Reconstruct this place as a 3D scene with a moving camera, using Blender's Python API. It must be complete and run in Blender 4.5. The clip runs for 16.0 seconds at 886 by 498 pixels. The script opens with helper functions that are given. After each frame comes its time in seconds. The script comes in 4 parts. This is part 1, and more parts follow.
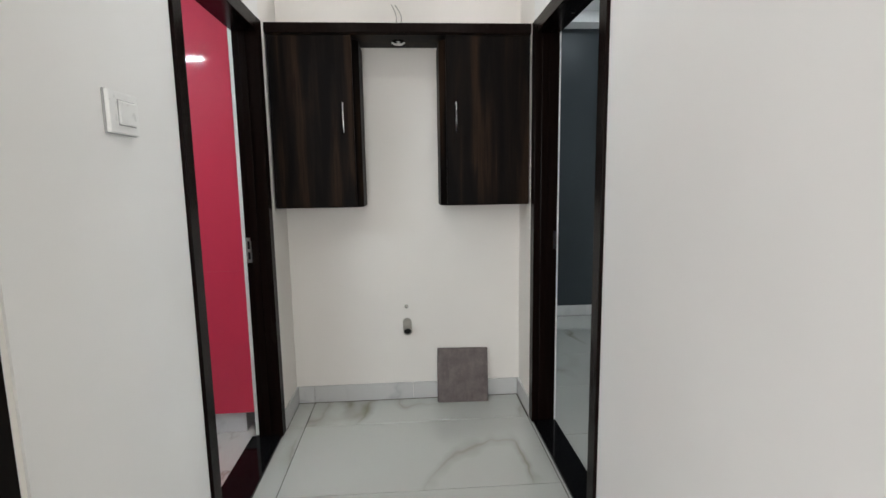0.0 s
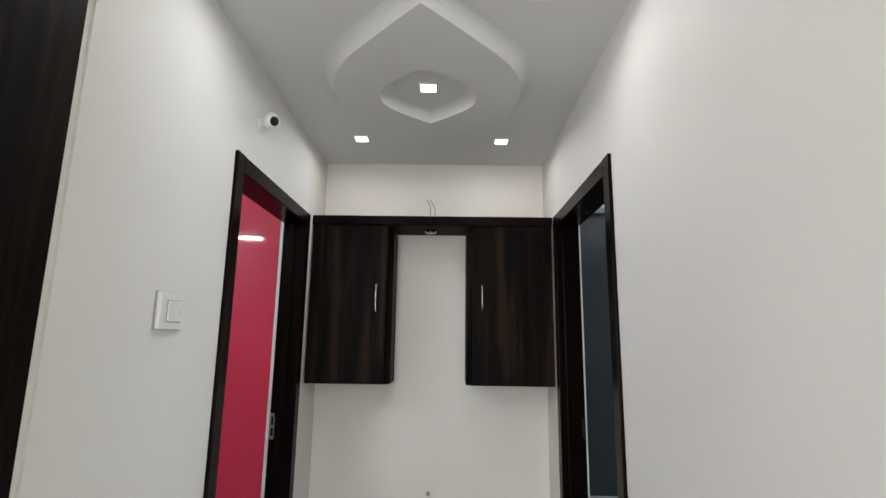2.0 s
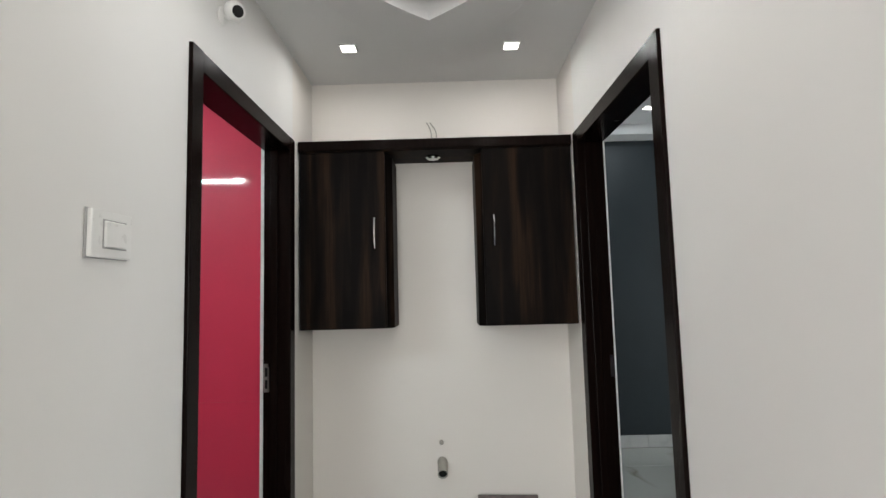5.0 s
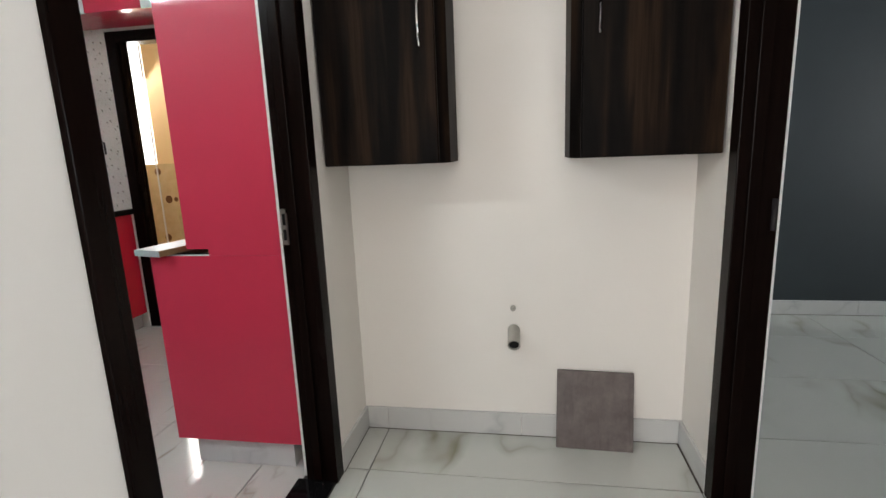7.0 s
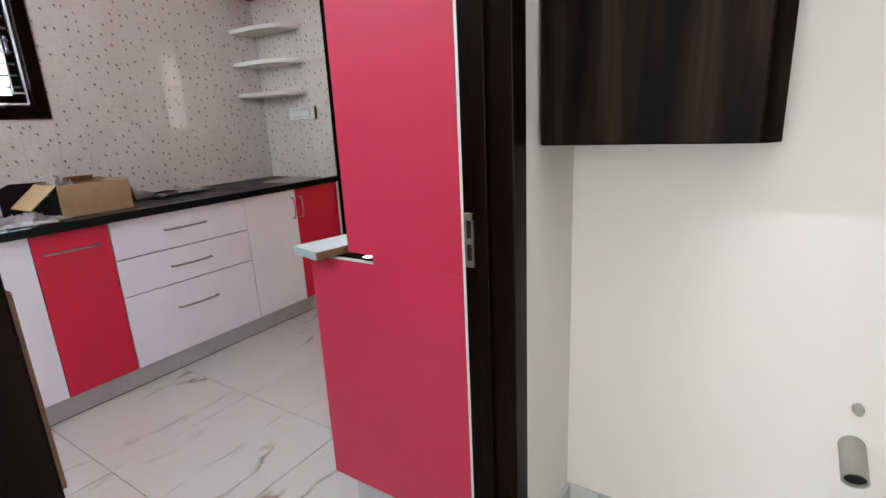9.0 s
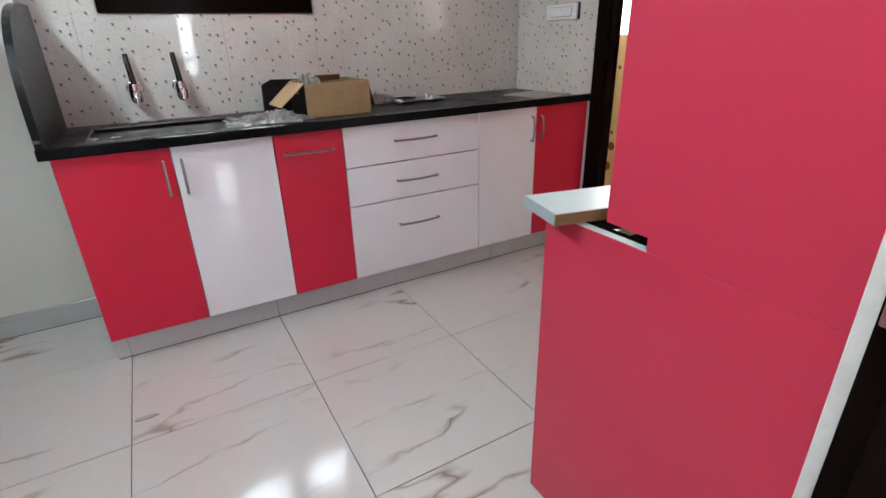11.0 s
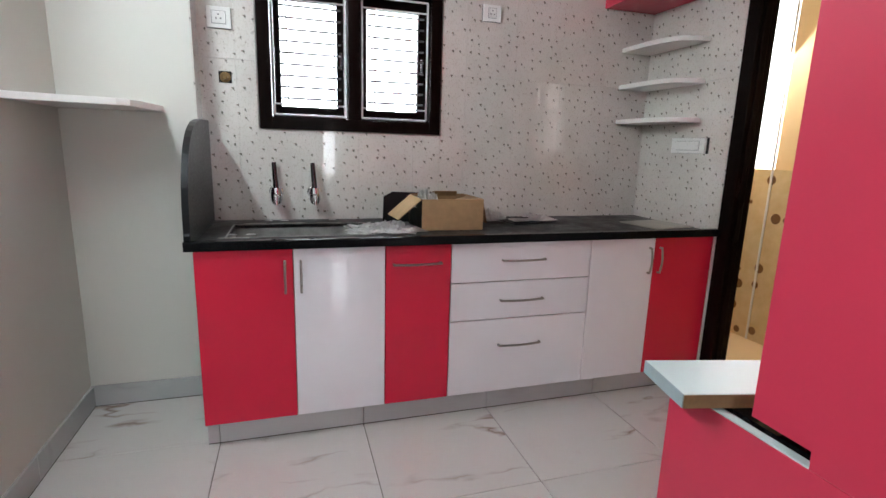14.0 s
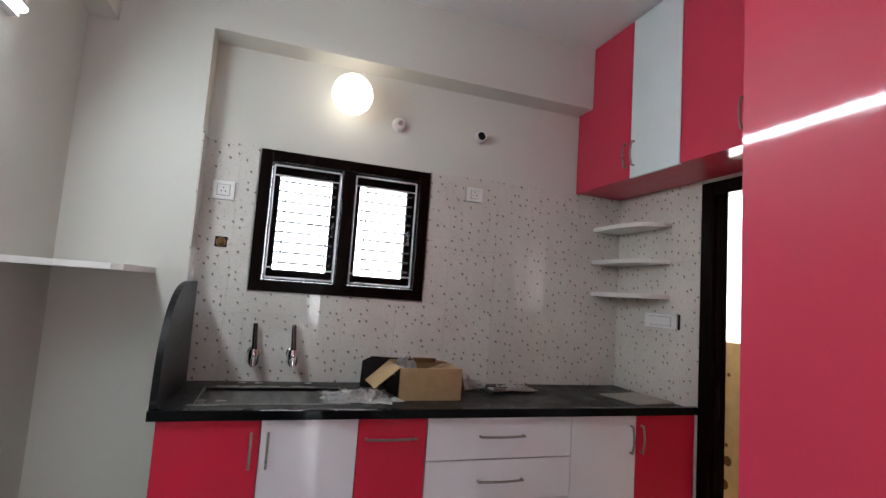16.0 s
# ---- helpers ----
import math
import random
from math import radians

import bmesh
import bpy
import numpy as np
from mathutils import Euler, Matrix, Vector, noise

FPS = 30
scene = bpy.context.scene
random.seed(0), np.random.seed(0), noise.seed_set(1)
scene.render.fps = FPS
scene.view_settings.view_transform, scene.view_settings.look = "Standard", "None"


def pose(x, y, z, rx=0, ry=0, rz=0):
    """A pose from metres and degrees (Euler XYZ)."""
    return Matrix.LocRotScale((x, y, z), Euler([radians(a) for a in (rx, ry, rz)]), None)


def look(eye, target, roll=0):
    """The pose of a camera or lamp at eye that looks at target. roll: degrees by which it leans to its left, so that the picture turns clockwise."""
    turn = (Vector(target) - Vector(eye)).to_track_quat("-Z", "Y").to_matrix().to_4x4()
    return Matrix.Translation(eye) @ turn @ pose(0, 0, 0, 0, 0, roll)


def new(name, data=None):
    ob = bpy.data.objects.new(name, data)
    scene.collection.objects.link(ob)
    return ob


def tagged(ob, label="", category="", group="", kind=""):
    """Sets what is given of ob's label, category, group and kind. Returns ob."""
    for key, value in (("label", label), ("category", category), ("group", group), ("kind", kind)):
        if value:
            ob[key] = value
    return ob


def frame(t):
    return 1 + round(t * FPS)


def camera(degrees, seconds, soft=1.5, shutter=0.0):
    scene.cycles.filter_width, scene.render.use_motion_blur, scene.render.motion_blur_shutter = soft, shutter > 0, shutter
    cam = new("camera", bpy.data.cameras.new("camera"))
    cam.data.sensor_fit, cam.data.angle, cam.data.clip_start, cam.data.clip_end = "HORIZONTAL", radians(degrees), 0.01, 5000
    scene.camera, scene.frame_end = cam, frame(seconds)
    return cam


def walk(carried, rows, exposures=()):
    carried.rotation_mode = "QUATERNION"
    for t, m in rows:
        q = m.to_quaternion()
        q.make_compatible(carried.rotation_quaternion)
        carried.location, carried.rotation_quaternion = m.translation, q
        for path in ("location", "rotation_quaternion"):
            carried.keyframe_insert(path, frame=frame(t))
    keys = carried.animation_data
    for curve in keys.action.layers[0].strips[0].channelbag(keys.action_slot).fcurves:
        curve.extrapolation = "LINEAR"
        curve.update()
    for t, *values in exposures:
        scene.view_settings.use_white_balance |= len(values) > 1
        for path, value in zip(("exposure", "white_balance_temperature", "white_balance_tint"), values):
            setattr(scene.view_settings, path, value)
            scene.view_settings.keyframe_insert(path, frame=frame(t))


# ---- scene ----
cam = camera(83.7, 16.0)
PATH = [
    (0, (0.286, 0.595, 1.343), (0.422, 2.571, 1.067), -0.9),
    (0.5, (0.293, 0.616, 1.38), (0.365, 2.612, 1.277), 0.6),
    (1, (0.319, 0.587, 1.417), (0.335, 2.585, 1.489), 1.8),
    (1.5, (0.343, 0.547, 1.433), (0.314, 2.538, 1.618), 1.5),
    (2, (0.368, 0.517, 1.45), (0.341, 2.484, 1.81), 0.8),
    (2.5, (0.387, 0.495, 1.476), (0.387, 2.392, 2.109), 0.3),
    (3, (0.402, 0.495, 1.479), (0.427, 2.314, 2.309), 0.3),
    (3.5, (0.402, 0.533, 1.478), (0.449, 2.338, 2.339), -0.0),
    (4, (0.374, 0.605, 1.451), (0.405, 2.471, 2.17), -0.4),
    (4.5, (0.332, 0.721, 1.402), (0.333, 2.664, 1.879), -1.2),
    (5, (0.313, 0.849, 1.378), (0.299, 2.842, 1.549), -1.5),
    (5.2, (0.316, 0.903, 1.351), (0.289, 2.902, 1.409), -1.9),
    (7.3, (0.308, 1.633, 1.254), (-0.062, 3.554, 0.84), -2.2),
    (7.5, (0.273, 1.704, 1.262), (-0.12, 3.619, 0.84), -2.2),
    (8, (0.195, 1.845, 1.273), (-0.298, 3.734, 0.837), -2.4),
    (8.5, (0.118, 2.015, 1.264), (-0.652, 3.8, 0.795), -2.8),
    (9, (0.03, 2.186, 1.28), (-1.039, 3.796, 0.765), -2.8),
    (9.5, (-0.073, 2.299, 1.261), (-1.386, 3.686, 0.665), -2.7),
    (9.7, (-0.124, 2.342, 1.246), (-1.492, 3.648, 0.594), -2.4),
    (11.8, (-0.427, 2.556, 1.235), (-2.175, 3.225, 0.529), -0.2),
    (12, (-0.432, 2.569, 1.247), (-2.216, 3.176, 0.577), 0.5),
    (12.5, (-0.438, 2.588, 1.263), (-2.266, 3.086, 0.624), 0.8),
    (13, (-0.439, 2.589, 1.27), (-2.289, 3.053, 0.667), 0.9),
    (13.5, (-0.439, 2.553, 1.281), (-2.301, 3.058, 0.754), 1.1),
    (14, (-0.448, 2.53, 1.297), (-2.318, 3.115, 0.899), 1.7),
    (14.5, (-0.451, 2.519, 1.32), (-2.327, 3.161, 1.061), 2.6),
    (15, (-0.447, 2.516, 1.366), (-2.329, 3.182, 1.266), 3.6),
    (15.5, (-0.425, 2.525, 1.393), (-2.316, 3.175, 1.456), 3.9),
    (16, (-0.407, 2.537, 1.415), (-2.298, 3.161, 1.601), 4.0),
]
EXPOSURE = [(0, -0.41, 6320, 10), (1.5, -0.52, 6350, 10), (3.5, -0.84, 6420, 10), (4.5, -0.72, 6450, 10), (5, -0.5, 6450, 10), (7.5, -0.1, 6650, 12), (8, 0.1, 6550, 12), (8.5, -0.02, 6220, 12),
            (9.5, 0.45, 6180, 10), (12, 0.1, 6280, 10), (13.5, 0.14, 6300, 10), (14.5, 0.0, 6330, 10), (15, -0.16, 6350, 10), (16, -0.42, 6350, 12)]
walk(cam, [(t, look(eye, target, roll)) for t, eye, target, roll in PATH], EXPOSURE)


# ---- world, sun, large lights ----
world = bpy.data.worlds.new("world")
scene.world = world
world.use_nodes = True
_wn = world.node_tree
_sky = _wn.nodes.new("ShaderNodeTexSky")
_sky.sky_type, _sky.sun_disc = "NISHITA", False
_sky.sun_elevation, _sky.sun_rotation = radians(48), radians(250)
_wn.links.new(_sky.outputs[0], _wn.nodes["Background"].inputs[0])
_wn.nodes["Background"].inputs[1].default_value = 0.1

# main planes of the plan, metres
XL, XR = -0.42, 0.953          # passage side walls
YE, ZC = 3.534, 2.55           # passage end wall and ceiling
YH = 1.487                     # where the passage meets the hall
XK = -0.56                     # kitchen face of the wall with the doorway
XA, XW = -3.09, -3.255         # column face and recessed window wall of the kitchen
YA, YR = 1.57, 4.755           # kitchen side walls
YB = YR + 0.1                  # bathroom face of the kitchen's side wall
XB = -1.0                      # bathroom side wall
ZK = 3.1                       # kitchen ceiling
RX = 1.063                     # bedroom face of the passage's wall


def area(name, m, sx, sy, watts, colour, spread=180):
    d = bpy.data.lights.new(name, "AREA")
    d.shape, d.size, d.size_y, d.energy, d.color = "RECTANGLE", sx, sy, watts, colour
    d.spread = radians(spread)
    ob = new(name, d)
    ob.matrix_world = m
    return ob


LED = (1.0, 0.985, 0.955)
DAY = (0.86, 0.93, 1.0)
SPOTS = ((-0.13, 1.907), (0.66, 1.927), (-0.13, 3.12), (0.65, 3.14), (0.265, 2.545))
for sx_, sy_ in SPOTS:
    area("led_light", pose(sx_, sy_, 2.533 if sy_ != 2.545 else 2.538), 0.055, 0.055, 2.2, LED, 172)
area("kitchen_window_light", look((XW - 0.3, 2.88, 1.85), (0, 2.88, 1.3)), 1.5, 1.2, 72.0, DAY)
area("tube_light_glow", look((-1.85, 1.64, 2.30), (-1.85, 3.2, 1.6)), 1.15, 0.025, 28.0, (0.85, 0.965, 1.0))
# fill from the unseen hall behind the camera, placed to balance the passage walls
area("hall_window_light", look((-0.98, -2.4, 1.4), (0.2, 1.5, 1.5)), 2.8, 2.1, 203.0, (1.0, 0.975, 0.965))
area("bedroom_light", pose(1.93, 4.65, 2.765), 0.09, 0.09, 5.0, (0.85, 0.95, 1.0))
area("bedroom_window_light", look((4.76, 3.77, 1.36), (2.0, 3.5, 1.0)), 1.1, 1.3, 14.0, (0.85, 0.95, 1.0))
area("bath_window_light", look((-3.2, 5.66, 1.8), (-2.4, 4.9, 1.2)), 0.28, 1.0, 15.0, (1.0, 0.97, 0.92))

# ---- materials ----


class Nodes:
    """A small builder of node materials."""

    def __init__(self, name, rough=0.5, metal=0.0, colour=(0.8, 0.8, 0.8), coat=0.0, spec=0.5):
        self.m = bpy.data.materials.new(name)
        self.m.use_nodes = True
        self.t = self.m.node_tree
        self.b = self.t.nodes["Principled BSDF"]
        self.b.inputs["Roughness"].default_value = rough
        self.b.inputs["Metallic"].default_value = metal
        self.b.inputs["Base Color"].default_value = (*colour, 1)
        self.b.inputs["Coat Weight"].default_value = coat
        self.b.inputs["Specular IOR Level"].default_value = spec
        self.b.inputs["Coat Roughness"].default_value = 0.06
        self.co = self.n("ShaderNodeTexCoord").outputs["Object"]

    def n(self, kind, **sets):
        node = self.t.nodes.new(kind)
        for key, value in sets.items():
            setattr(node, key, value)
        return node

    def link(self, a, b):
        self.t.links.new(a, b)

    def scaled(self, sx, sy, sz, shift=None):
        mp = self.n("ShaderNodeMapping")
        mp.inputs["Scale"].default_value = (sx, sy, sz)
        self.link(self.co, mp.inputs["Vector"])
        if shift is not None:
            self.link(shift, mp.inputs["Location"])
        return mp.outputs[0]

    def noise(self, vec, scale, detail=4.0, rough=0.55, distort=0.0):
        t = self.n("ShaderNodeTexNoise")
        t.inputs["Scale"].default_value, t.inputs["Detail"].default_value = scale, detail
        t.inputs["Roughness"].default_value, t.inputs["Distortion"].default_value = rough, distort
        self.link(vec, t.inputs["Vector"])
        return t

    def ramp(self, fac, *stops):
        r = self.n("ShaderNodeValToRGB")
        el = r.color_ramp.elements
        while len(el) < len(stops):
            el.new(0.5)
        for e, (p, c) in zip(el, stops):
            e.position, e.color = p, (*c, 1) if len(c) == 3 else c
        self.link(fac, r.inputs[0])
        return r.outputs[0]

    def grey(self, fac, *stops):
        return self.ramp(fac, *[(p, (v, v, v)) for p, v in stops])

    def mix(self, fac, a, b, kind="MIX"):
        x = self.n("ShaderNodeMix", data_type="RGBA", blend_type=kind)
        for slot, v in ((0, fac), (6, a), (7, b)):
            if isinstance(v, (int, float)):
                x.inputs[slot].default_value = v
            elif isinstance(v, tuple):
                x.inputs[slot].default_value = (*v, 1)
            else:
                self.link(v, x.inputs[slot])
        return x.outputs[2]

    def maths(self, op, a, b=0.5, c=0.5):
        x = self.n("ShaderNodeMath", operation=op)
        for slot, v in ((0, a), (1, b), (2, c)):
            if isinstance(v, (int, float)):
                x.inputs[slot].default_value = v
            else:
                self.link(v, x.inputs[slot])
        return x.outputs[0]

    def colour(self, out):
        self.link(out, self.b.inputs["Base Color"])
        return self

    def rough(self, out):
        self.link(out, self.b.inputs["Roughness"])
        return self

    def bump(self, height, strength=0.1, distance=0.002):
        bp = self.n("ShaderNodeBump")
        bp.inputs["Strength"].default_value, bp.inputs["Distance"].default_value = strength, distance
        self.link(height, bp.inputs["Height"])
        self.link(bp.outputs[0], self.b.inputs["Normal"])
        return self

    def random(self):
        return self.n("ShaderNodeObjectInfo").outputs["Random"]


def paint(name, colour, rough=0.62, patch=0.05):
    k = Nodes(name, rough)
    big = k.noise(k.co, 1.1, 3.0).outputs[0]
    fine = k.noise(k.co, 34.0, 5.0, 0.65).outputs[0]
    dark = tuple(c * (1 - patch) for c in colour)
    col = k.mix(k.grey(big, (0.35, 0.0), (0.7, 1.0)), dark, colour)
    spots = k.noise(k.co, 6.0, 6.0, 0.7).outputs[0]
    col = k.mix(k.grey(spots, (0.7, 0.0), (0.82, 0.12)), col, tuple(c * 0.72 for c in colour))
    k.colour(col).rough(k.grey(big, (0.2, rough - 0.06), (0.8, rough + 0.06)))
    k.bump(k.mix(0.35, fine, k.noise(k.co, 7.0, 2.0).outputs[0]), 0.16, 0.0018)
    return k.m


def marble(name, base, vein, amount, scale, rough=0.07, warm=None, swirl=0.42, pull=0.42, thick=1.0, coat=0.15):
    """Polished vitrified tile with soft veins; each tile shifts the pattern by its own random number."""
    k = Nodes(name, rough, coat=coat)
    rnd = k.random()
    comb = k.n("ShaderNodeCombineXYZ")
    for n, f in enumerate((37.0, 53.0, 11.0)):
        k.link(k.maths("MULTIPLY", rnd, f), comb.inputs[n])
    vec = k.scaled(1, 1, 1, comb.outputs[0])
    warp = k.noise(vec, scale * 0.7, 4.0, 0.6)
    mixv = k.n("ShaderNodeMix", data_type="VECTOR")
    mixv.inputs[0].default_value = swirl
    k.link(vec, mixv.inputs[4])
    k.link(warp.outputs[1], mixv.inputs[5])
    stretch = k.n("ShaderNodeMapping")
    stretch.inputs["Rotation"].default_value = (0, 0, 0.75)
    stretch.inputs["Scale"].default_value = (1.0, pull, 1.0)
    k.link(mixv.outputs[1], stretch.inputs["Vector"])
    line = k.maths("ABSOLUTE", k.maths("SUBTRACT", k.noise(stretch.outputs[0], scale * 1.6, 3.0, 0.45).outputs[0], 0.5))
    thin = k.grey(line, (0.0, 1.0), (0.012 * thick, 0.55), (0.05 * thick, 0.0))
    where = k.grey(k.noise(vec, scale * 0.9, 2.0).outputs[0], (0.46, 0.0), (0.66, 1.0))
    veins = k.maths("MULTIPLY", thin, where)
    cloud = k.noise(stretch.outputs[0], scale * 0.9, 5.0, 0.6).outputs[0]
    col = k.mix(k.grey(cloud, (0.42, 0.0), (0.75, 0.3)), base, warm or tuple(c * 0.86 for c in base))
    col = k.mix(k.maths("MULTIPLY", veins, amount), col, vein)
    smudge = k.noise(k.co, 9.0, 6.0, 0.7).outputs[0]
    col = k.mix(k.grey(smudge, (0.58, 0.0), (0.85, 0.1)), col, tuple(c * 0.7 for c in base))
    k.colour(col).rough(k.grey(smudge, (0.3, rough), (0.8, rough + 0.12)))
    k.bump(k.noise(k.co, 4.0, 2.0).outputs[0], 0.05, 0.002)
    return k.m


def laminate(name, colour, rough=0.03, coat=0.45):
    k = Nodes(name, 0.4, coat=coat, spec=0.15)
    k.b.inputs["Coat Roughness"].default_value = rough
    big = k.noise(k.co, 2.3, 4.0).outputs[0]
    fine = k.noise(k.scaled(1, 1, 0.5), 60.0, 3.0).outputs[0]
    k.colour(k.mix(k.grey(big, (0.3, 0.0), (0.75, 1.0)), tuple(c * 0.93 for c in colour), colour))
    dust = k.noise(k.co, 14.0, 6.0, 0.7).outputs[0]
    k.rough(k.grey(dust, (0.35, 0.38), (0.75, 0.5)))
    k.link(k.grey(dust, (0.3, rough), (0.8, rough + 0.05)), k.b.inputs["Coat Roughness"])
    k.bump(k.mix(0.12, big, fine), 0.03, 0.002)
    return k.m


def wood(name, darks, rough=0.35, spec=0.3, relief=0.1):
    """Dark streaked walnut laminate, grain upright."""
    k = Nodes(name, rough, spec=spec)
    shift = k.n("ShaderNodeCombineXYZ")
    k.link(k.maths("MULTIPLY", k.random(), 9.0), shift.inputs[0])
    v = k.scaled(1, 1, 0.08, shift.outputs[0])
    broad = k.noise(v, 15.0, 3.0, 0.5, 0.3).outputs[0]
    fine = k.noise(k.scaled(1, 1, 0.03, shift.outputs[0]), 95.0, 4.0, 0.6).outputs[0]
    col = k.ramp(broad, (0.42, darks[0]), (0.49, darks[1]), (0.55, darks[2]), (0.62, darks[3]))
    col = k.mix(k.grey(fine, (0.35, 0.55), (0.62, 0.0)), col, darks[0])
    k.colour(col).rough(k.grey(fine, (0.3, rough), (0.7, rough + 0.12)))
    k.bump(fine, relief, 0.0008)
    return k.m


def floral(name):
    """Cream glazed wall tile with rows of small olive and brown sprigs and faint upright scrolls."""
    k = Nodes(name, 0.3, coat=0.9)
    k.b.inputs["Coat Roughness"].default_value = 0.04
    sep = k.n("ShaderNodeSeparateXYZ")
    k.link(k.co, sep.inputs[0])
    flat = k.n("ShaderNodeCombineXYZ")
    k.link(k.maths("ADD", sep.outputs[0], sep.outputs[1]), flat.inputs[0])
    k.link(sep.outputs[2], flat.inputs[1])

    def warped(scale, amount, sx=1.0, sy=1.0, dx=0.0, dy=0.0):
        mp = k.n("ShaderNodeMapping")
        mp.inputs["Scale"].default_value = (sx, sy, 1.0)
        mp.inputs["Location"].default_value = (dx, dy, 0.0)
        k.link(flat.outputs[0], mp.inputs["Vector"])
        mv = k.n("ShaderNodeMix", data_type="VECTOR")
        mv.inputs[0].default_value = amount
        k.link(mp.outputs[0], mv.inputs[4])
        k.link(k.noise(k.co, scale, 2.0).outputs[1], mv.inputs[5])
        return mv.outputs[1]

    base = k.mix(k.grey(k.noise(k.co, 5.0, 4.0).outputs[0], (0.35, 0.0), (0.7, 1.0)), (0.60, 0.575, 0.53), (0.67, 0.645, 0.60))
    ring = k.n("ShaderNodeTexVoronoi", feature="DISTANCE_TO_EDGE", voronoi_dimensions="2D")
    ring.inputs["Scale"].default_value = 75.0
    k.link(warped(45.0, 0.02, 1.0, 0.45), ring.inputs["Vector"])
    broken = k.grey(k.noise(k.co, 90.0, 2.0).outputs[0], (0.44, 0.0), (0.56, 0.4))
    base = k.mix(k.maths("MULTIPLY", k.grey(ring.outputs["Distance"], (0.02, 1.0), (0.10, 0.0)), broken), base, (0.36, 0.30, 0.235))
    # each sprig: a dark leaf, a smaller brown bud beside it and a thin tail
    for scale, size, keep, tint, amount, sx, sy, dx, dy in (
            (18.5, 0.106, 0.12, (0.085, 0.085, 0.06), 0.9, 1.0, 0.82, 0.0, 0.0),
            (18.5, 0.058, 0.3, (0.20, 0.11, 0.075), 0.8, 1.0, 0.82, 0.0062, -0.0022),
            (18.5, 0.046, 0.12, (0.17, 0.16, 0.11), 0.8, 1.0, 0.82, -0.0034, 0.0072),
            (21.0, 0.06, 0.6, (0.22, 0.16, 0.11), 0.7, 1.0, 0.8, 0.31, 0.17)):
        vor = k.n("ShaderNodeTexVoronoi", voronoi_dimensions="2D")
        vor.inputs["Scale"].default_value = scale
        vor.inputs["Randomness"].default_value = 0.8
        k.link(warped(70.0, 0.010, sx, sy, dx, dy), vor.inputs["Vector"])
        some = k.n("ShaderNodeSeparateColor")
        k.link(vor.outputs["Color"], some.inputs[0])
        spot = k.maths("MULTIPLY", k.grey(vor.outputs["Distance"], (size * 0.7, 1.0), (size, 0.0)), k.grey(some.outputs[0], (keep, 0.0), (keep + 0.04, 1.0)))
        base = k.mix(k.maths("MULTIPLY", spot, amount), base, tint)
    k.colour(base)
    k.bump(k.noise(k.co, 3.0, 2.0).outputs[0], 0.04, 0.002)
    return k.m


def dotted(name):
    """Honey-coloured bathroom tile with large brown discs."""
    k = Nodes(name, 0.18, coat=0.2)
    vor = k.n("ShaderNodeTexVoronoi")
    vor.inputs["Scale"].default_value = 6.2
    vor.inputs["Randomness"].default_value = 0.55
    k.link(k.co, vor.inputs["Vector"])
    base = k.mix(k.noise(k.co, 11.0, 5.0).outputs[0], (0.50, 0.35, 0.17), (0.74, 0.60, 0.38))
    some = k.n("ShaderNodeSeparateColor")
    k.link(vor.outputs["Color"], some.inputs[0])
    disc = k.maths("MULTIPLY", k.grey(vor.outputs["Distance"], (0.215, 1.0), (0.235, 0.0)), k.grey(some.outputs[1], (0.18, 0.0), (0.2, 1.0)))
    k.colour(k.mix(disc, base, (0.16, 0.075, 0.03)))
    return k.m


def granite(name):
    k = Nodes(name, 0.12, spec=0.11)
    spk = k.noise(k.co, 260.0, 2.0).outputs[0]
    dust = k.noise(k.co, 5.0, 6.0, 0.7).outputs[0]
    col = k.ramp(spk, (0.5, (0.004, 0.004, 0.0045)), (0.75, (0.014, 0.014, 0.0145)))
    return k, col, dust


def granite_clean():
    k, col, dust = granite("black_granite")
    k.colour(col).rough(k.grey(dust, (0.3, 0.04), (0.8, 0.12)))
    return k.m


def granite_dusty():
    k, col, dust = granite("dusty_granite")
    col = k.mix(k.grey(dust, (0.4, 0.1), (0.75, 0.55)), col, (0.08, 0.075, 0.068))
    k.colour(col).rough(k.grey(dust, (0.3, 0.22), (0.7, 0.6)))
    return k.m


def plain(name, colour, rough=0.4, metal=0.0, grain=0.12, scale=40.0, coat=0.0, spec=0.5, relief=0.06):
    k = Nodes(name, rough, metal, coat=coat, spec=spec)
    f = k.noise(k.co, scale, 5.0, 0.6).outputs[0]
    k.colour(k.mix(k.grey(f, (0.3, 0.0), (0.7, 1.0)), tuple(c * (1 - grain) for c in colour), colour))
    k.rough(k.grey(f, (0.3, max(rough - 0.05, 0.02)), (0.7, rough + 0.07)))
    k.bump(f, relief, 0.001)
    return k.m


def slate(name):
    """Honed brown-grey stone with cloudy patches, pits and upright scratches."""
    k = Nodes(name, 0.55)
    cloud = k.noise(k.co, 11.0, 6.0, 0.65).outputs[0]
    scratch = k.noise(k.scaled(1, 1, 0.12), 60.0, 4.0, 0.6).outputs[0]
    col = k.ramp(cloud, (0.3, (0.07, 0.054, 0.052)), (0.55, (0.12, 0.095, 0.09)), (0.75, (0.17, 0.14, 0.13)))
    col = k.mix(k.grey(scratch, (0.55, 0.0), (0.75, 0.5)), col, (0.055, 0.042, 0.04))
    k.colour(col).bump(k.mix(0.5, cloud, scratch), 0.25, 0.002)
    return k.m


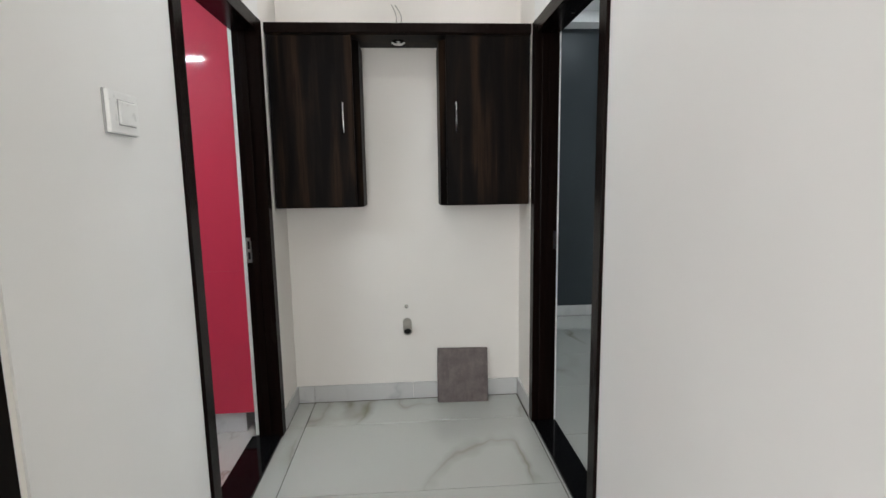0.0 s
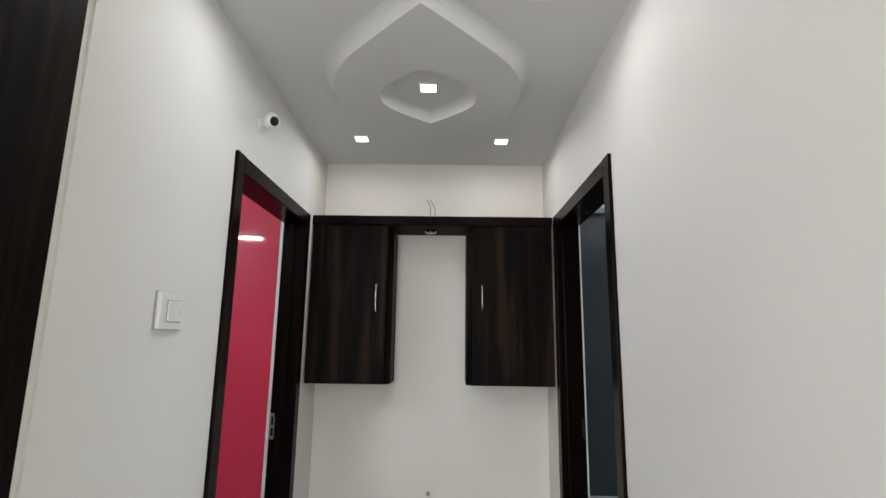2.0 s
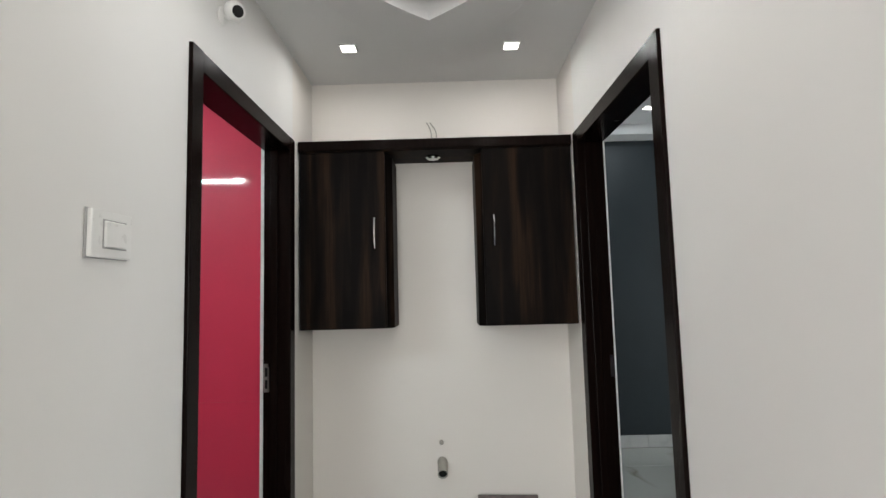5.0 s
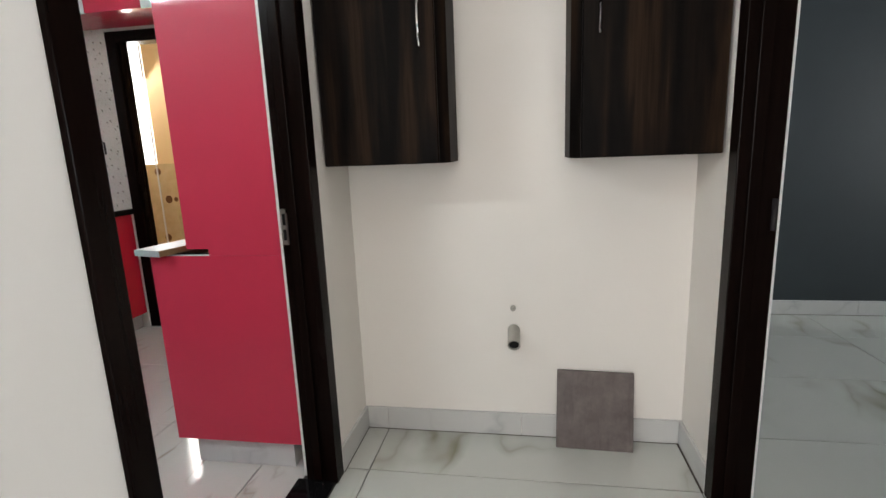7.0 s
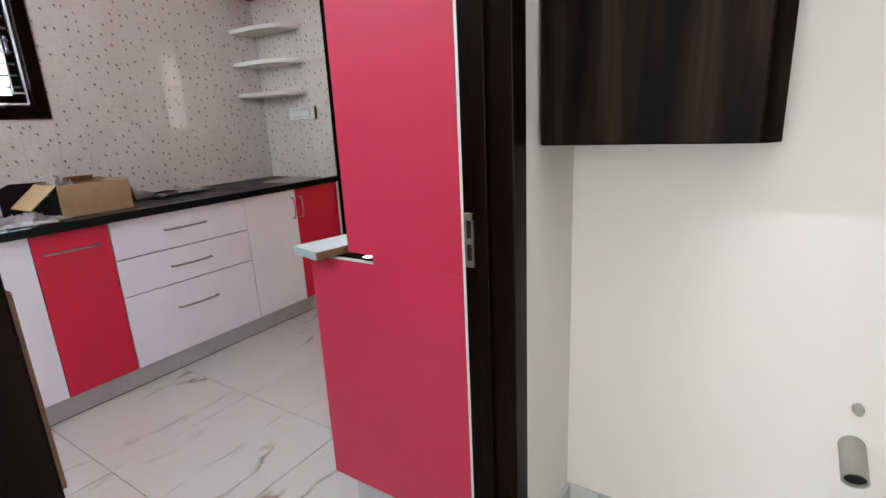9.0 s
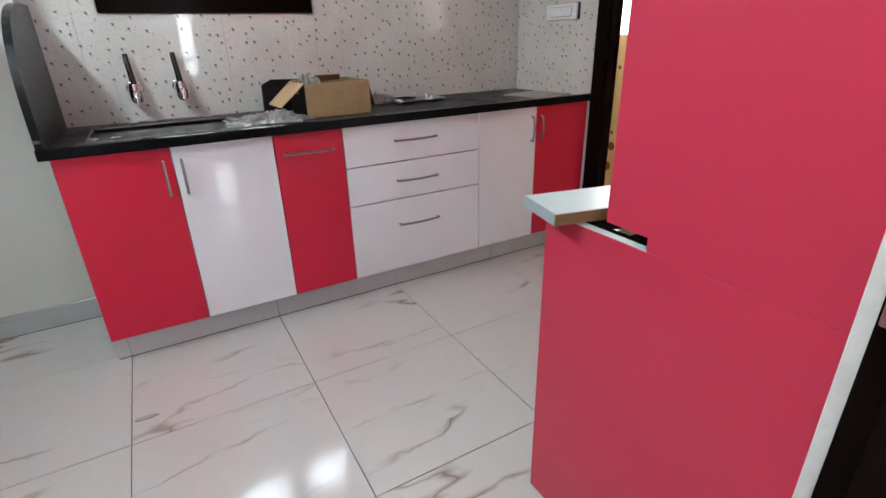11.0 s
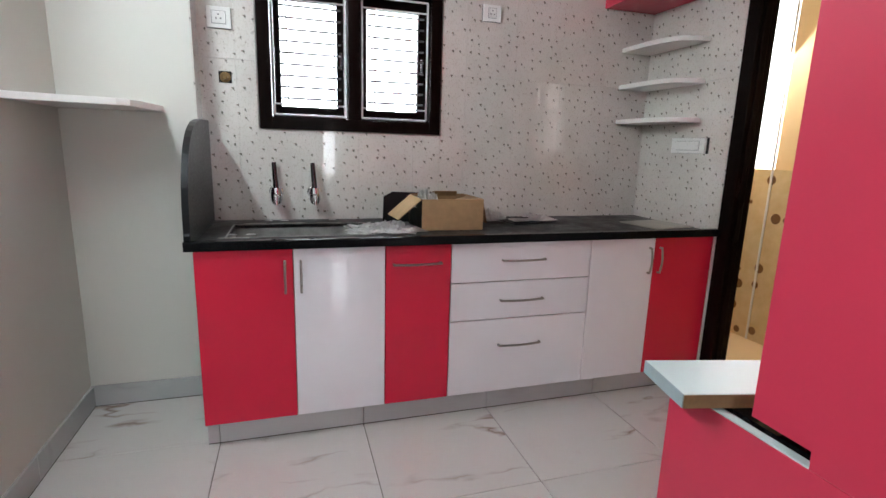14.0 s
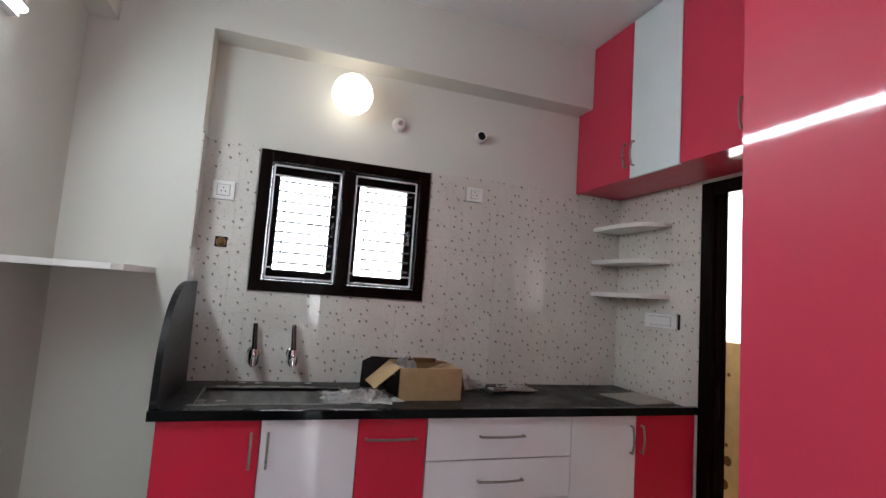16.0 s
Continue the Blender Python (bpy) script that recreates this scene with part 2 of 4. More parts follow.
def satin(name, colour):
    """Dark stained timber under satin polish, faint upright grain."""
    k = Nodes(name, 0.2, spec=0.05)
    grain = k.noise(k.scaled(1, 1, 0.04), 70.0, 3.0).outputs[0]
    wide = k.noise(k.scaled(1, 1, 0.2), 6.0, 3.0).outputs[0]
    col = k.mix(k.grey(grain, (0.35, 0.0), (0.7, 1.0)), tuple(c * 0.7 for c in colour), tuple(c * 1.25 for c in colour))
    k.colour(col).rough(k.grey(wide, (0.3, 0.2), (0.7, 0.28)))
    return k.m


def glow(name, colour, strength):
    k = Nodes(name, 0.5, colour=colour)
    k.b.inputs["Emission Color"].default_value = (*colour, 1)
    k.b.inputs["Emission Strength"].default_value = strength
    return k.m


def glass(name):
    k = Nodes(name, 0.03, colour=(0.95, 0.97, 0.97))
    k.b.inputs["Transmission Weight"].default_value = 1.0
    k.b.inputs["IOR"].default_value = 1.1
    return k.m


M_WALL = paint("passage_wall_paint", (0.77, 0.765, 0.745))
M_CREAM = paint("cream_wall_paint", (0.765, 0.735, 0.69))
M_KWALL = paint("kitchen_wall_paint", (0.625, 0.612, 0.56))
M_CEIL = paint("ceiling_paint", (0.70, 0.70, 0.695), 0.7)
M_HCEIL = paint("hall_ceiling_paint", (0.76, 0.70, 0.62), 0.7)
# warmer, lighter wall paint that carries the different light on the hall side
M_HALLLIT = paint("hall_lit_wall_paint", (0.83, 0.795, 0.74))
M_NAVY = paint("navy_wall_paint", (0.020, 0.029, 0.035), 0.5, 0.25)
M_HONEY = paint("honey_wall_paint", (0.78, 0.56, 0.30))
M_FLOOR = marble("passage_marble_tile", (0.49, 0.505, 0.475), (0.21, 0.205, 0.14), 0.95, 1.5, 0.03, swirl=0.25, pull=0.4, thick=0.9, coat=0.6)
M_KFLOOR = marble("kitchen_marble_tile", (0.56, 0.535, 0.51), (0.22, 0.14, 0.10), 0.9, 3.4, swirl=0.12, pull=0.2, thick=0.5)
M_RAW = plain("raw_brown_wood", (0.20, 0.095, 0.055), 0.7, grain=0.4, scale=30.0)
M_SKIRT = marble("skirting_marble", (0.44, 0.445, 0.44), (0.27, 0.27, 0.275), 0.6, 2.6, swirl=0.2, pull=0.25)
M_KGROUT = plain("grey_grout", (0.15, 0.13, 0.115), 0.8)
M_PLINTH = marble("plinth_marble", (0.56, 0.55, 0.565), (0.33, 0.32, 0.34), 0.6, 2.6, swirl=0.2, pull=0.25)
M_PSKIRT = marble("pale_skirting_marble", (0.53, 0.535, 0.525), (0.33, 0.335, 0.34), 0.6, 2.6, swirl=0.2, pull=0.25)
M_GROUT = plain("dark_grout", (0.07, 0.06, 0.05), 0.8)
M_WOOD = wood("walnut_laminate", ((0.003, 0.0022, 0.002), (0.007, 0.005, 0.004), (0.0125, 0.0074, 0.005), (0.025, 0.0142, 0.0085)), 0.42, 0.05)
M_FRAME = satin("dark_polished_wood", (0.0055, 0.0028, 0.0022))
M_RED = laminate("red_laminate", (0.64, 0.016, 0.05))
M_REDSOFT = laminate("red_soft_laminate", (0.54, 0.034, 0.075), 0.03, 0.45)
M_WHITE = laminate("white_laminate", (0.85, 0.825, 0.875), 0.02, 1.0)
# white doors again, with the cool light on the loft tinted into the colour
M_LOFT = laminate("cool_lit_white_laminate", (0.70, 0.775, 0.785), 0.03, 0.8)
M_EDGE = plain("white_edging", (0.78, 0.78, 0.76), 0.4)
# white laminate with the window's cool light tinted into it
M_PALE = plain("window_tinted_laminate", (0.56, 0.67, 0.66), 0.35, grain=0.04, scale=9.0)
M_BLUEEDGE = plain("grey_blue_edging", (0.30, 0.37, 0.38), 0.4)
M_SHEET = plain("grey_green_laminate", (0.42, 0.41, 0.35), 0.5, grain=0.25, scale=12.0)
# carcass colour, greyed so that the slits between fronts look shaded
M_GAPSHADE = plain("gap_shade_laminate", (0.26, 0.25, 0.22), 0.6, grain=0.3, scale=15.0)
M_PLY = plain("raw_plywood", (0.36, 0.24, 0.12), 0.7, grain=0.3)
M_GRAN = granite_clean()
M_GRANDUST = granite_dusty()
M_HONED = plain("honed_black_granite", (0.0075, 0.0075, 0.0085), 0.34, grain=0.4, scale=90.0, spec=0.22)
M_STEEL = plain("brushed_steel", (0.36, 0.335, 0.315), 0.3, 1.0)
M_CHROME = plain("chrome", (0.82, 0.82, 0.84), 0.08, 1.0, 0.03)
M_DARKCHROME = plain("dark_chrome", (0.10, 0.085, 0.09), 0.12, 1.0, 0.05)
M_SINK = plain("dirty_steel", (0.40, 0.395, 0.37), 0.42, 0.5, 0.5, 12.0)
M_PLAST = plain("white_plastic", (0.78, 0.78, 0.76), 0.3, grain=0.03)
# grey for the shadow lines round switch plates and rockers
M_SHADE = plain("plate_edge_shade", (0.34, 0.34, 0.335), 0.5, grain=0.03)
M_BLACK = plain("black_plastic", (0.006, 0.006, 0.0065), 0.35, spec=0.2)
M_BRASS = plain("brass", (0.20, 0.13, 0.06), 0.4, 1.0)
M_FLORAL = floral("floral_wall_tile")
M_JOINT = plain("pale_tile_grout", (0.60, 0.575, 0.53), 0.7)
M_DOT = dotted("dotted_wall_tile")
M_CARD = plain("cardboard", (0.42, 0.27, 0.135), 0.8, grain=0.2, scale=25.0)
# same cardboard, darkened: the shade inside the open box is put into the colour
M_CARDSHADE = plain("shaded_cardboard", (0.30, 0.19, 0.095), 0.85, grain=0.2)
M_FILM = plain("crumpled_plastic", (0.72, 0.71, 0.69), 0.3, grain=0.3)
M_PAPER = plain("white_paper", (0.76, 0.75, 0.72), 0.7, grain=0.06)
M_SLATE = slate("brown_stone_tile")
M_DRIED = plain("dried_cement", (0.46, 0.44, 0.40), 0.9, grain=0.35, scale=60.0)
M_PVC = plain("grey_pvc", (0.34, 0.33, 0.29), 0.45)
M_WHITEROD = plain("white_painted_rod", (0.70, 0.69, 0.71), 0.4)
# dark colour gives the backlit look of bars against the bright window
M_BACKLITROD = plain("backlit_dark_rod", (0.07, 0.068, 0.072), 0.5)
M_LED = glow("led_panel", (1.0, 0.96, 0.9), 14.0)
M_TUBE = glow("tube_lamp", (0.95, 0.98, 1.0), 26.0)
M_GLOBE = glow("globe_glass", (1.0, 0.9, 0.76), 4.0)
M_OUT = glow("bright_overcast", (0.95, 0.98, 1.0), 3.0)
M_SKYLIT = glow("bright_sky", (0.95, 0.98, 1.0), 9.0)
# glow behind the added bathroom window, mirrored by the kitchen tiles
M_PATCHGLOW = glow("tile_patch_glow", (1.0, 0.95, 0.95), 2.0)
M_GLASS = glass("window_glass")
M_SHELF = paint("white_shelf_paint", (0.78, 0.76, 0.73), 0.45)

# ---- building helpers ----


def box(bm, x0, x1, y0, y1, z0, z1):
    vs = [bm.verts.new((x, y, z)) for x in (x0, x1) for y in (y0, y1) for z in (z0, z1)]
    for q in ((0, 1, 3, 2), (4, 6, 7, 5), (0, 4, 5, 1), (2, 3, 7, 6), (0, 2, 6, 4), (1, 5, 7, 3)):
        bm.faces.new([vs[i] for i in q])
    return bm


def boxes(*rows):
    bm = bmesh.new()
    for r in rows:
        box(bm, *r)
    return bm


def prism(bm, outline, axis, a, b):
    """An outline of two coordinates drawn out along an axis from a to b."""
    def at(p, v):
        return {"x": (v, p[0], p[1]), "y": (p[0], v, p[1]), "z": (p[0], p[1], v)}[axis]
    lo = [bm.verts.new(at(p, a)) for p in outline]
    hi = [bm.verts.new(at(p, b)) for p in outline]
    bm.faces.new(lo[::-1])
    bm.faces.new(hi)
    for n in range(len(outline)):
        m = (n + 1) % len(outline)
        bm.faces.new((lo[n], lo[m], hi[m], hi[n]))
    return bm


def tube(bm, pts, r, n=8, taper=1.0):
    rings = []
    pts = [Vector(p) for p in pts]
    for i, p in enumerate(pts):
        d = (pts[min(i + 1, len(pts) - 1)] - pts[max(i - 1, 0)]).normalized()
        u = d.orthogonal().normalized() if i == 0 else (rings_u - d * rings_u.dot(d)).normalized()
        rings_u = u
        w = d.cross(u)
        rr = r * (1 + (taper - 1) * i / max(len(pts) - 1, 1))
        rings.append([bm.verts.new(p + rr * (math.cos(a) * u + math.sin(a) * w)) for a in (2 * math.pi * j / n for j in range(n))])
    for a, b in zip(rings, rings[1:]):
        for j in range(n):
            bm.faces.new((a[j], a[(j + 1) % n], b[(j + 1) % n], b[j]))
    bm.faces.new(rings[0][::-1])
    bm.faces.new(rings[-1])
    return bm


def lathe(bm, profile, origin, axis, n=20):
    """Turns (radius, height) pairs about an axis through the origin."""
    axis = Vector(axis).normalized()
    u = axis.orthogonal().normalized()
    w = axis.cross(u)
    rings = []
    for r, h in profile:
        c = Vector(origin) + axis * h
        rings.append([bm.verts.new(c + max(r, 1e-4) * (math.cos(a) * u + math.sin(a) * w)) for a in (2 * math.pi * j / n for j in range(n))])
    for a, b in zip(rings, rings[1:]):
        for j in range(n):
            bm.faces.new((a[j], a[(j + 1) % n], b[(j + 1) % n], b[j]))
    bm.faces.new(rings[0][::-1])
    bm.faces.new(rings[-1])
    return bm


def obj(name, bm, material, bevel=0.0, smooth=False):
    if bevel > 0:
        bmesh.ops.bevel(bm, geom=bm.edges[:], offset=bevel, segments=2 if bevel > 0.0025 else 1, affect="EDGES", profile=0.6)
    bmesh.ops.recalc_face_normals(bm, faces=bm.faces[:])
    me = bpy.data.meshes.new(name)
    bm.to_mesh(me)
    bm.free()
    me.materials.append(material)
    if smooth:
        for p in me.polygons:
            p.use_smooth = True
        me.set_sharp_from_angle(angle=radians(40))
    return new(name, me)


def structure(name, bm, material, label, category, bevel=0.0):
    return tagged(obj(name, bm, material, bevel), label, category, "", "structure")


def thing(name, place, label, category, group=""):
    ob = new(name)
    ob.empty_display_size = 0.05
    ob.location = place
    return tagged(ob, label, category, group)


def part(name, bm, material, parent, label="", bevel=0.0, smooth=False):
    ob = obj(name, bm, material, bevel, smooth)
    base = Matrix.Translation(parent.location)
    if parent.parent:
        base = Matrix.Translation(parent.parent.location) if parent.parent.type == "EMPTY" else base
        base = Matrix.Identity(4)
    if parent.type != "EMPTY":
        base = Matrix.Identity(4)
    ob.parent = parent
    ob.matrix_parent_inverse = base.inverted()
    if label:
        tagged(ob, label)
    return ob


def bow(p0, p1, out, rise=0.028, r=0.0055):
    """A bow handle between two points, arched along out."""
    p0, p1, out = Vector(p0), Vector(p1), Vector(out)
    pts = [p0]
    for i in range(13):
        f = i / 12
        pts.append(p0.lerp(p1, f) + out * (rise * (0.62 + 0.38 * math.sin(math.pi * f))))
    pts.append(p1)
    return tube(bmesh.new(), pts, r, 8)


# ---- shell of the place ----
# passage and hall
structure("wall_left", boxes((XK, XL, YH, 2.225, 0, ZK + 0.1), (XK, XL, 2.225, 3.19, 2.125, ZK + 0.1)),
          M_WALL, "white painted passage wall with a doorway to the kitchen", "wall")
structure("wall_right", boxes((XR, RX, -2.5, 2.239, 0, ZK), (XR, RX, 2.239, 3.216, 2.13, ZK)),
          M_WALL, "white painted passage wall with a doorway to the bedroom", "wall")
structure("wall_niche_left", boxes((XK, XL, 3.19, YE + 0.15, 0, ZK + 0.1)), M_CREAM, "cream painted side of the niche by the kitchen doorway", "wall")
structure("wall_niche_right", boxes((XR, RX, 3.216, YE + 0.15, 0, ZK)), M_CREAM, "cream painted side of the niche by the bedroom doorway", "wall")
structure("wall_end", boxes((XL, XR, YE, YE + 0.15, 0, ZK)), M_CREAM, "cream painted end wall of the passage", "wall")
structure("wall_hall_left", boxes((XL - 0.14, XL - 0.006, 0.1, YH, 0, ZK)), M_HALLLIT, "white painted hall wall beside the dark panelling", "wall")
structure("wall_hall_return", boxes((-2.6, XL - 0.14, 0.1, 0.24, 0, ZK)), M_WALL, "white painted hall wall", "wall")
structure("wall_hall_side", boxes((-2.74, -2.6, -2.5, 0.24, 0, ZK)), M_WALL, "white painted hall wall", "wall")
# unseen wall; its opening is added to go with the hall fill
structure("wall_hall_back", boxes((-2.6, -2.45, -2.64, -2.5, 0, ZK), (0.75, XR, -2.64, -2.5, 0, ZK), (-2.45, 0.75, -2.64, -2.5, 0, 0.3), (-2.45, 0.75, -2.64, -2.5, 2.5, ZK)),
          M_WALL, "unseen hall wall with an opening added for the hall light", "wall")


def lens_outline(w, length, cx, cy, n=10):
    """A rounded square with pointed ends, long axis along y."""
    quarter = [(0.0, length), (0.30 * w, 0.80 * length), (0.62 * w, 0.575 * length)]
    for i in range(1, n + 1):
        f = i / n
        a, b, c = Vector((0.62 * w, 0.575 * length)), Vector((1.02 * w, 0.29 * length)), Vector((w, 0.0))
        p = a * (1 - f) ** 2 + b * 2 * f * (1 - f) + c * f * f
        quarter.append((p.x, p.y))
    right = quarter + [(x, -y) for x, y in quarter[-2::-1]]
    left = [(-x, y) for x, y in right[-2:0:-1]]
    return [(cx + x, cy + y) for x, y in right + left]


structure("ceiling_passage", boxes((XL, XR, YH, YE, ZC, ZC + 0.12)), M_CEIL, "white plaster false ceiling of the passage", "ceiling")
structure("ceiling_hall", boxes((-2.6, XR, -2.5, YH, 2.64, 2.76)), M_HCEIL, "warm white plaster hall ceiling", "ceiling")
structure("ceiling_fascia", boxes((XL, XR, YH + 0.004, YH + 0.1, ZC + 0.12, ZK)), M_WALL, "white plaster drop above the passage ceiling", "ceiling")

# layered ornament on the ceiling: a plate with coved edges and a coved cut-out
ZB = ZC - 0.045
COVE = ((0.0, 0.0), (0.06, 0.010), (0.17, 0.022), (0.36, 0.033), (0.62, 0.040), (1.0, 0.0435))


def cove_rings(bm, w, length, cx, cy, spread):
    """Rings from the plate's sharp lower edge up to the ceiling, flaring by spread."""
    return [[bm.verts.new((x, y, ZB + h)) for x, y in lens_outline(w + spread * f, length + spread * f * 1.25, cx, cy)] for f, h in COVE]


bm = bmesh.new()
outer = cove_rings(bm, 0.405, 0.62, 0.265, 2.545, 0.06)
inner = cove_rings(bm, 0.212, 0.262, 0.265, 2.56, -0.045)
count = len(outer[0])
for rings in (outer, inner):
    for lo_r, hi_r in zip(rings, rings[1:]):
        for n in range(count):
            m = (n + 1) % count
            bm.faces.new((lo_r[n], lo_r[m], hi_r[m], hi_r[n]))
for n in range(count):
    m = (n + 1) % count
    bm.faces.new((outer[0][n], inner[0][n], inner[0][m], outer[0][m]))
    bm.faces.new((outer[-1][n], outer[-1][m], inner[-1][m], inner[-1][n]))
tagged(obj("ceiling_ornament", bm, M_CEIL, smooth=True), "white plaster ornament plate with pointed ends and a cut-out", "ceiling ornament", "", "structure")

# kitchen
structure("wall_kitchen_window", boxes((XW - 0.15, XW, 2.117, 2.395, 0, ZK), (XW - 0.15, XW, 3.36, YR + 0.13, 0, ZK), (XW - 0.15, XW, 2.395, 3.36, 0, 1.373), (XW - 0.15, XW, 2.395, 3.36, 2.145, ZK)),
          M_KWALL, "off-white painted kitchen wall with a window", "wall")
structure("column_kitchen", boxes((XW - 0.15, XA, YA, 2.117, 0, ZK)), M_KWALL, "off-white painted column beside the sink counter", "wall")
structure("beam_kitchen", boxes((XW, XA, 2.117, YR, 2.69, ZK)), M_KWALL, "off-white painted beam over the kitchen window", "beam")
structure("beam_kitchen_left", boxes((XA, XK, YA, 1.70, 2.625, ZK)), M_KWALL, "off-white painted beam over the kitchen side wall", "beam", 0.004)
structure("wall_kitchen_left", boxes((XW - 0.15, XK, YA - 0.14, YA, 0, ZK)), M_KWALL, "off-white painted kitchen side wall", "wall")
structure("wall_kitchen_right", boxes((XW, -2.545, YR, YB, 0, ZK), (-1.45, XK, YR, YB, 0, ZK), (-2.545, -1.45, YR, YB, 2.135, ZK)),
          M_KWALL, "off-white kitchen wall with a doorway to the bathroom", "wall")
structure("wall_kitchen_near", boxes((XK, XL, YE + 0.15, YR + 0.13, 0, ZK)), M_KWALL, "off-white painted kitchen wall", "wall")
structure("ceiling_kitchen", boxes((XW - 0.15, XK, YA - 0.14, YR + 0.13, ZK, ZK + 0.12)), M_CEIL, "white painted kitchen ceiling", "ceiling")
TW, TH = 0.305, 0.4525


def wall_tiles(name, label, axis, face, depth, u0, u1, z0, z1, gu, gz, hole=None):
    """Glazed tiles on a bed of grout, on a grid through (gu, gz), cut at the edges and round a hole."""
    bed0, bed1 = sorted((face, face + depth * 0.25))

    def row(a, b, c, d, n0, n1):
        return (n0, n1, a, b, c, d) if axis == "x" else (a, b, n0, n1, c, d)

    spans = [(u0, u1, z0, z1)] if hole is None else [(u0, hole[0], z0, z1), (hole[1], u1, z0, z1), (hole[0], hole[1], z0, hole[2])]
    root = structure(name, boxes(*[row(a, b, c, d, bed0, bed1) for a, b, c, d in spans]), M_JOINT, label, "wall tiles")
    t0, t1 = sorted((face + depth * 0.25, face + depth))
    for i in range(math.floor((u0 - gu) / TW), math.ceil((u1 - gu) / TW)):
        for j in range(math.floor((z0 - gz) / TH), math.ceil((z1 - gz) / TH)):
            for a, b, c, d in spans:
                p, q = max(gu + i * TW, a) + 0.0004, min(gu + (i + 1) * TW, b) - 0.0004
                e, g = max(gz + j * TH, c) + 0.0004, min(gz + (j + 1) * TH, d) - 0.0004
                if q - p > 0.006 and g - e > 0.006:
                    piece = obj("tile", boxes(row(p, q, e, g, t0, t1)), M_FLORAL, 0.0004)
                    piece.parent = root


wall_tiles("wall_tile_window", "cream floral glazed wall tiles round the window", "x", XW, 0.008, 2.117, YR, 0.88, 2.155, 2.902, 2.155, (2.388, 3.367, 1.368))
wall_tiles("wall_tile_side", "cream floral glazed wall tiles beside the doorway", "y", YR, -0.008, XW + 0.008, -2.548, 0.0, 2.15, -2.548, 2.155)
wall_tiles("wall_tile_return", "cream floral glazed wall tiles on the column's side", "y", 2.117, 0.008, XW + 0.008, XA - 0.001, 0.88, 2.155, XW + 0.008, 2.155)

# bathroom behind the far doorway
structure("wall_bath_far", boxes((-3.05, XB + 0.15, 5.7, 5.82, 0, 2.7), (-3.4, -3.05, 5.7, 5.82, 0, 1.22)),
          M_HONEY, "honey painted bathroom wall with a tall window", "wall")
structure("wall_bath_left", boxes((-3.55, -3.4, YB, 5.82, 0, 2.7)), M_HONEY, "honey painted bathroom wall", "wall")
structure("wall_bath_right", boxes((XB, XB + 0.15, YB, 4.92, 0, 2.7), (XB, XB + 0.15, 5.56, 5.7, 0, 2.7), (XB, XB + 0.15, 4.92, 5.56, 0, 1.25), (XB, XB + 0.15, 4.92, 5.56, 2.1, 2.7)), M_HONEY, "honey painted bathroom wall with an opening for the added window", "wall")
structure("ceiling_bath", boxes((-3.55, XB + 0.15, YB, 5.82, 2.7, 2.8)), M_CEIL, "white painted bathroom ceiling", "ceiling")
structure("floor_bath", boxes((-3.4, XB, YB, 5.7, -0.1, -0.002)), M_HONEY, "honey coloured bathroom floor", "floor")
structure("wall_tile_bath", boxes((-3.388, XB, 5.688, 5.7, 0, 1.22)), M_DOT, "honey bathroom tiles with brown discs", "wall tiles")
structure("wall_tile_bath_left", boxes((-3.4, -3.388, YB, 5.688, 0, 1.22)), M_DOT, "honey bathroom tiles with brown discs", "wall tiles")
structure("trim_bath", boxes((-3.06, -3.045, 5.68, 5.687, 0.0, 2.7)), M_EDGE, "pale edge trim between the bathroom tiles", "trim", 0.001)

# bedroom through the right doorway
structure("wall_bedroom_far", boxes((RX, 4.6, 5.24, 5.38, 0, 2.9)), M_NAVY, "dark navy painted bedroom wall", "wall")
structure("wall_bedroom_side", boxes((4.6, 4.74, 0.6, 3.18, 0, 2.9), (4.6, 4.74, 4.36, 5.38, 0, 2.9), (4.6, 4.74, 3.18, 4.36, 0, 0.66), (4.6, 4.74, 3.18, 4.36, 2.06, 2.9)), M_WALL, "white painted bedroom wall", "wall")
structure("wall_bedroom_near", boxes((RX, 4.6, 0.46, 0.6, 0, 2.9)), M_WALL, "white painted bedroom wall", "wall")
structure("wall_bedroom_left", boxes((RX - 0.14, RX, YE + 0.15, 5.38, 0, 2.9)), M_WALL, "white painted bedroom wall", "wall")
structure("ceiling_bedroom", boxes((RX, 4.6, 0.6, 5.24, 2.78, 2.9)), M_CEIL, "white bedroom ceiling", "ceiling")
structure("ceiling_cove", boxes((RX, 4.6, 5.04, 5.24, 2.69, 2.78)), M_CEIL, "white plaster cove along the bedroom ceiling", "ceiling")

# unseen window, added only for the bright patch mirrored in the floral tiles
patch_win = thing("added_window", (XB + 0.07, 5.24, 1.25), "unseen window added to reflect as a bright patch on the kitchen tiles", "window")
tagged(patch_win, kind="structure")
part("window_frame", boxes((XB + 0.04, XB + 0.1, 4.922, 4.97, 1.252, 2.098), (XB + 0.04, XB + 0.1, 5.51, 5.558, 1.252, 2.098), (XB + 0.04, XB + 0.1, 4.97, 5.51, 1.252, 1.30),
                           (XB + 0.04, XB + 0.1, 4.97, 5.51, 2.05, 2.098)), M_EDGE, patch_win, bevel=0.003)
part("mullion", boxes((XB + 0.05, XB + 0.09, 5.2, 5.28, 1.30, 2.05)), M_EDGE, patch_win, bevel=0.003)
part("transom", boxes((XB + 0.045, XB + 0.095, 4.97, 5.51, 1.70, 1.76)), M_EDGE, patch_win, bevel=0.003)
bw = thing("window_2", (4.66, 3.77, 0.66), "dark wooden bedroom window full of daylight", "window")
tagged(bw, kind="structure")
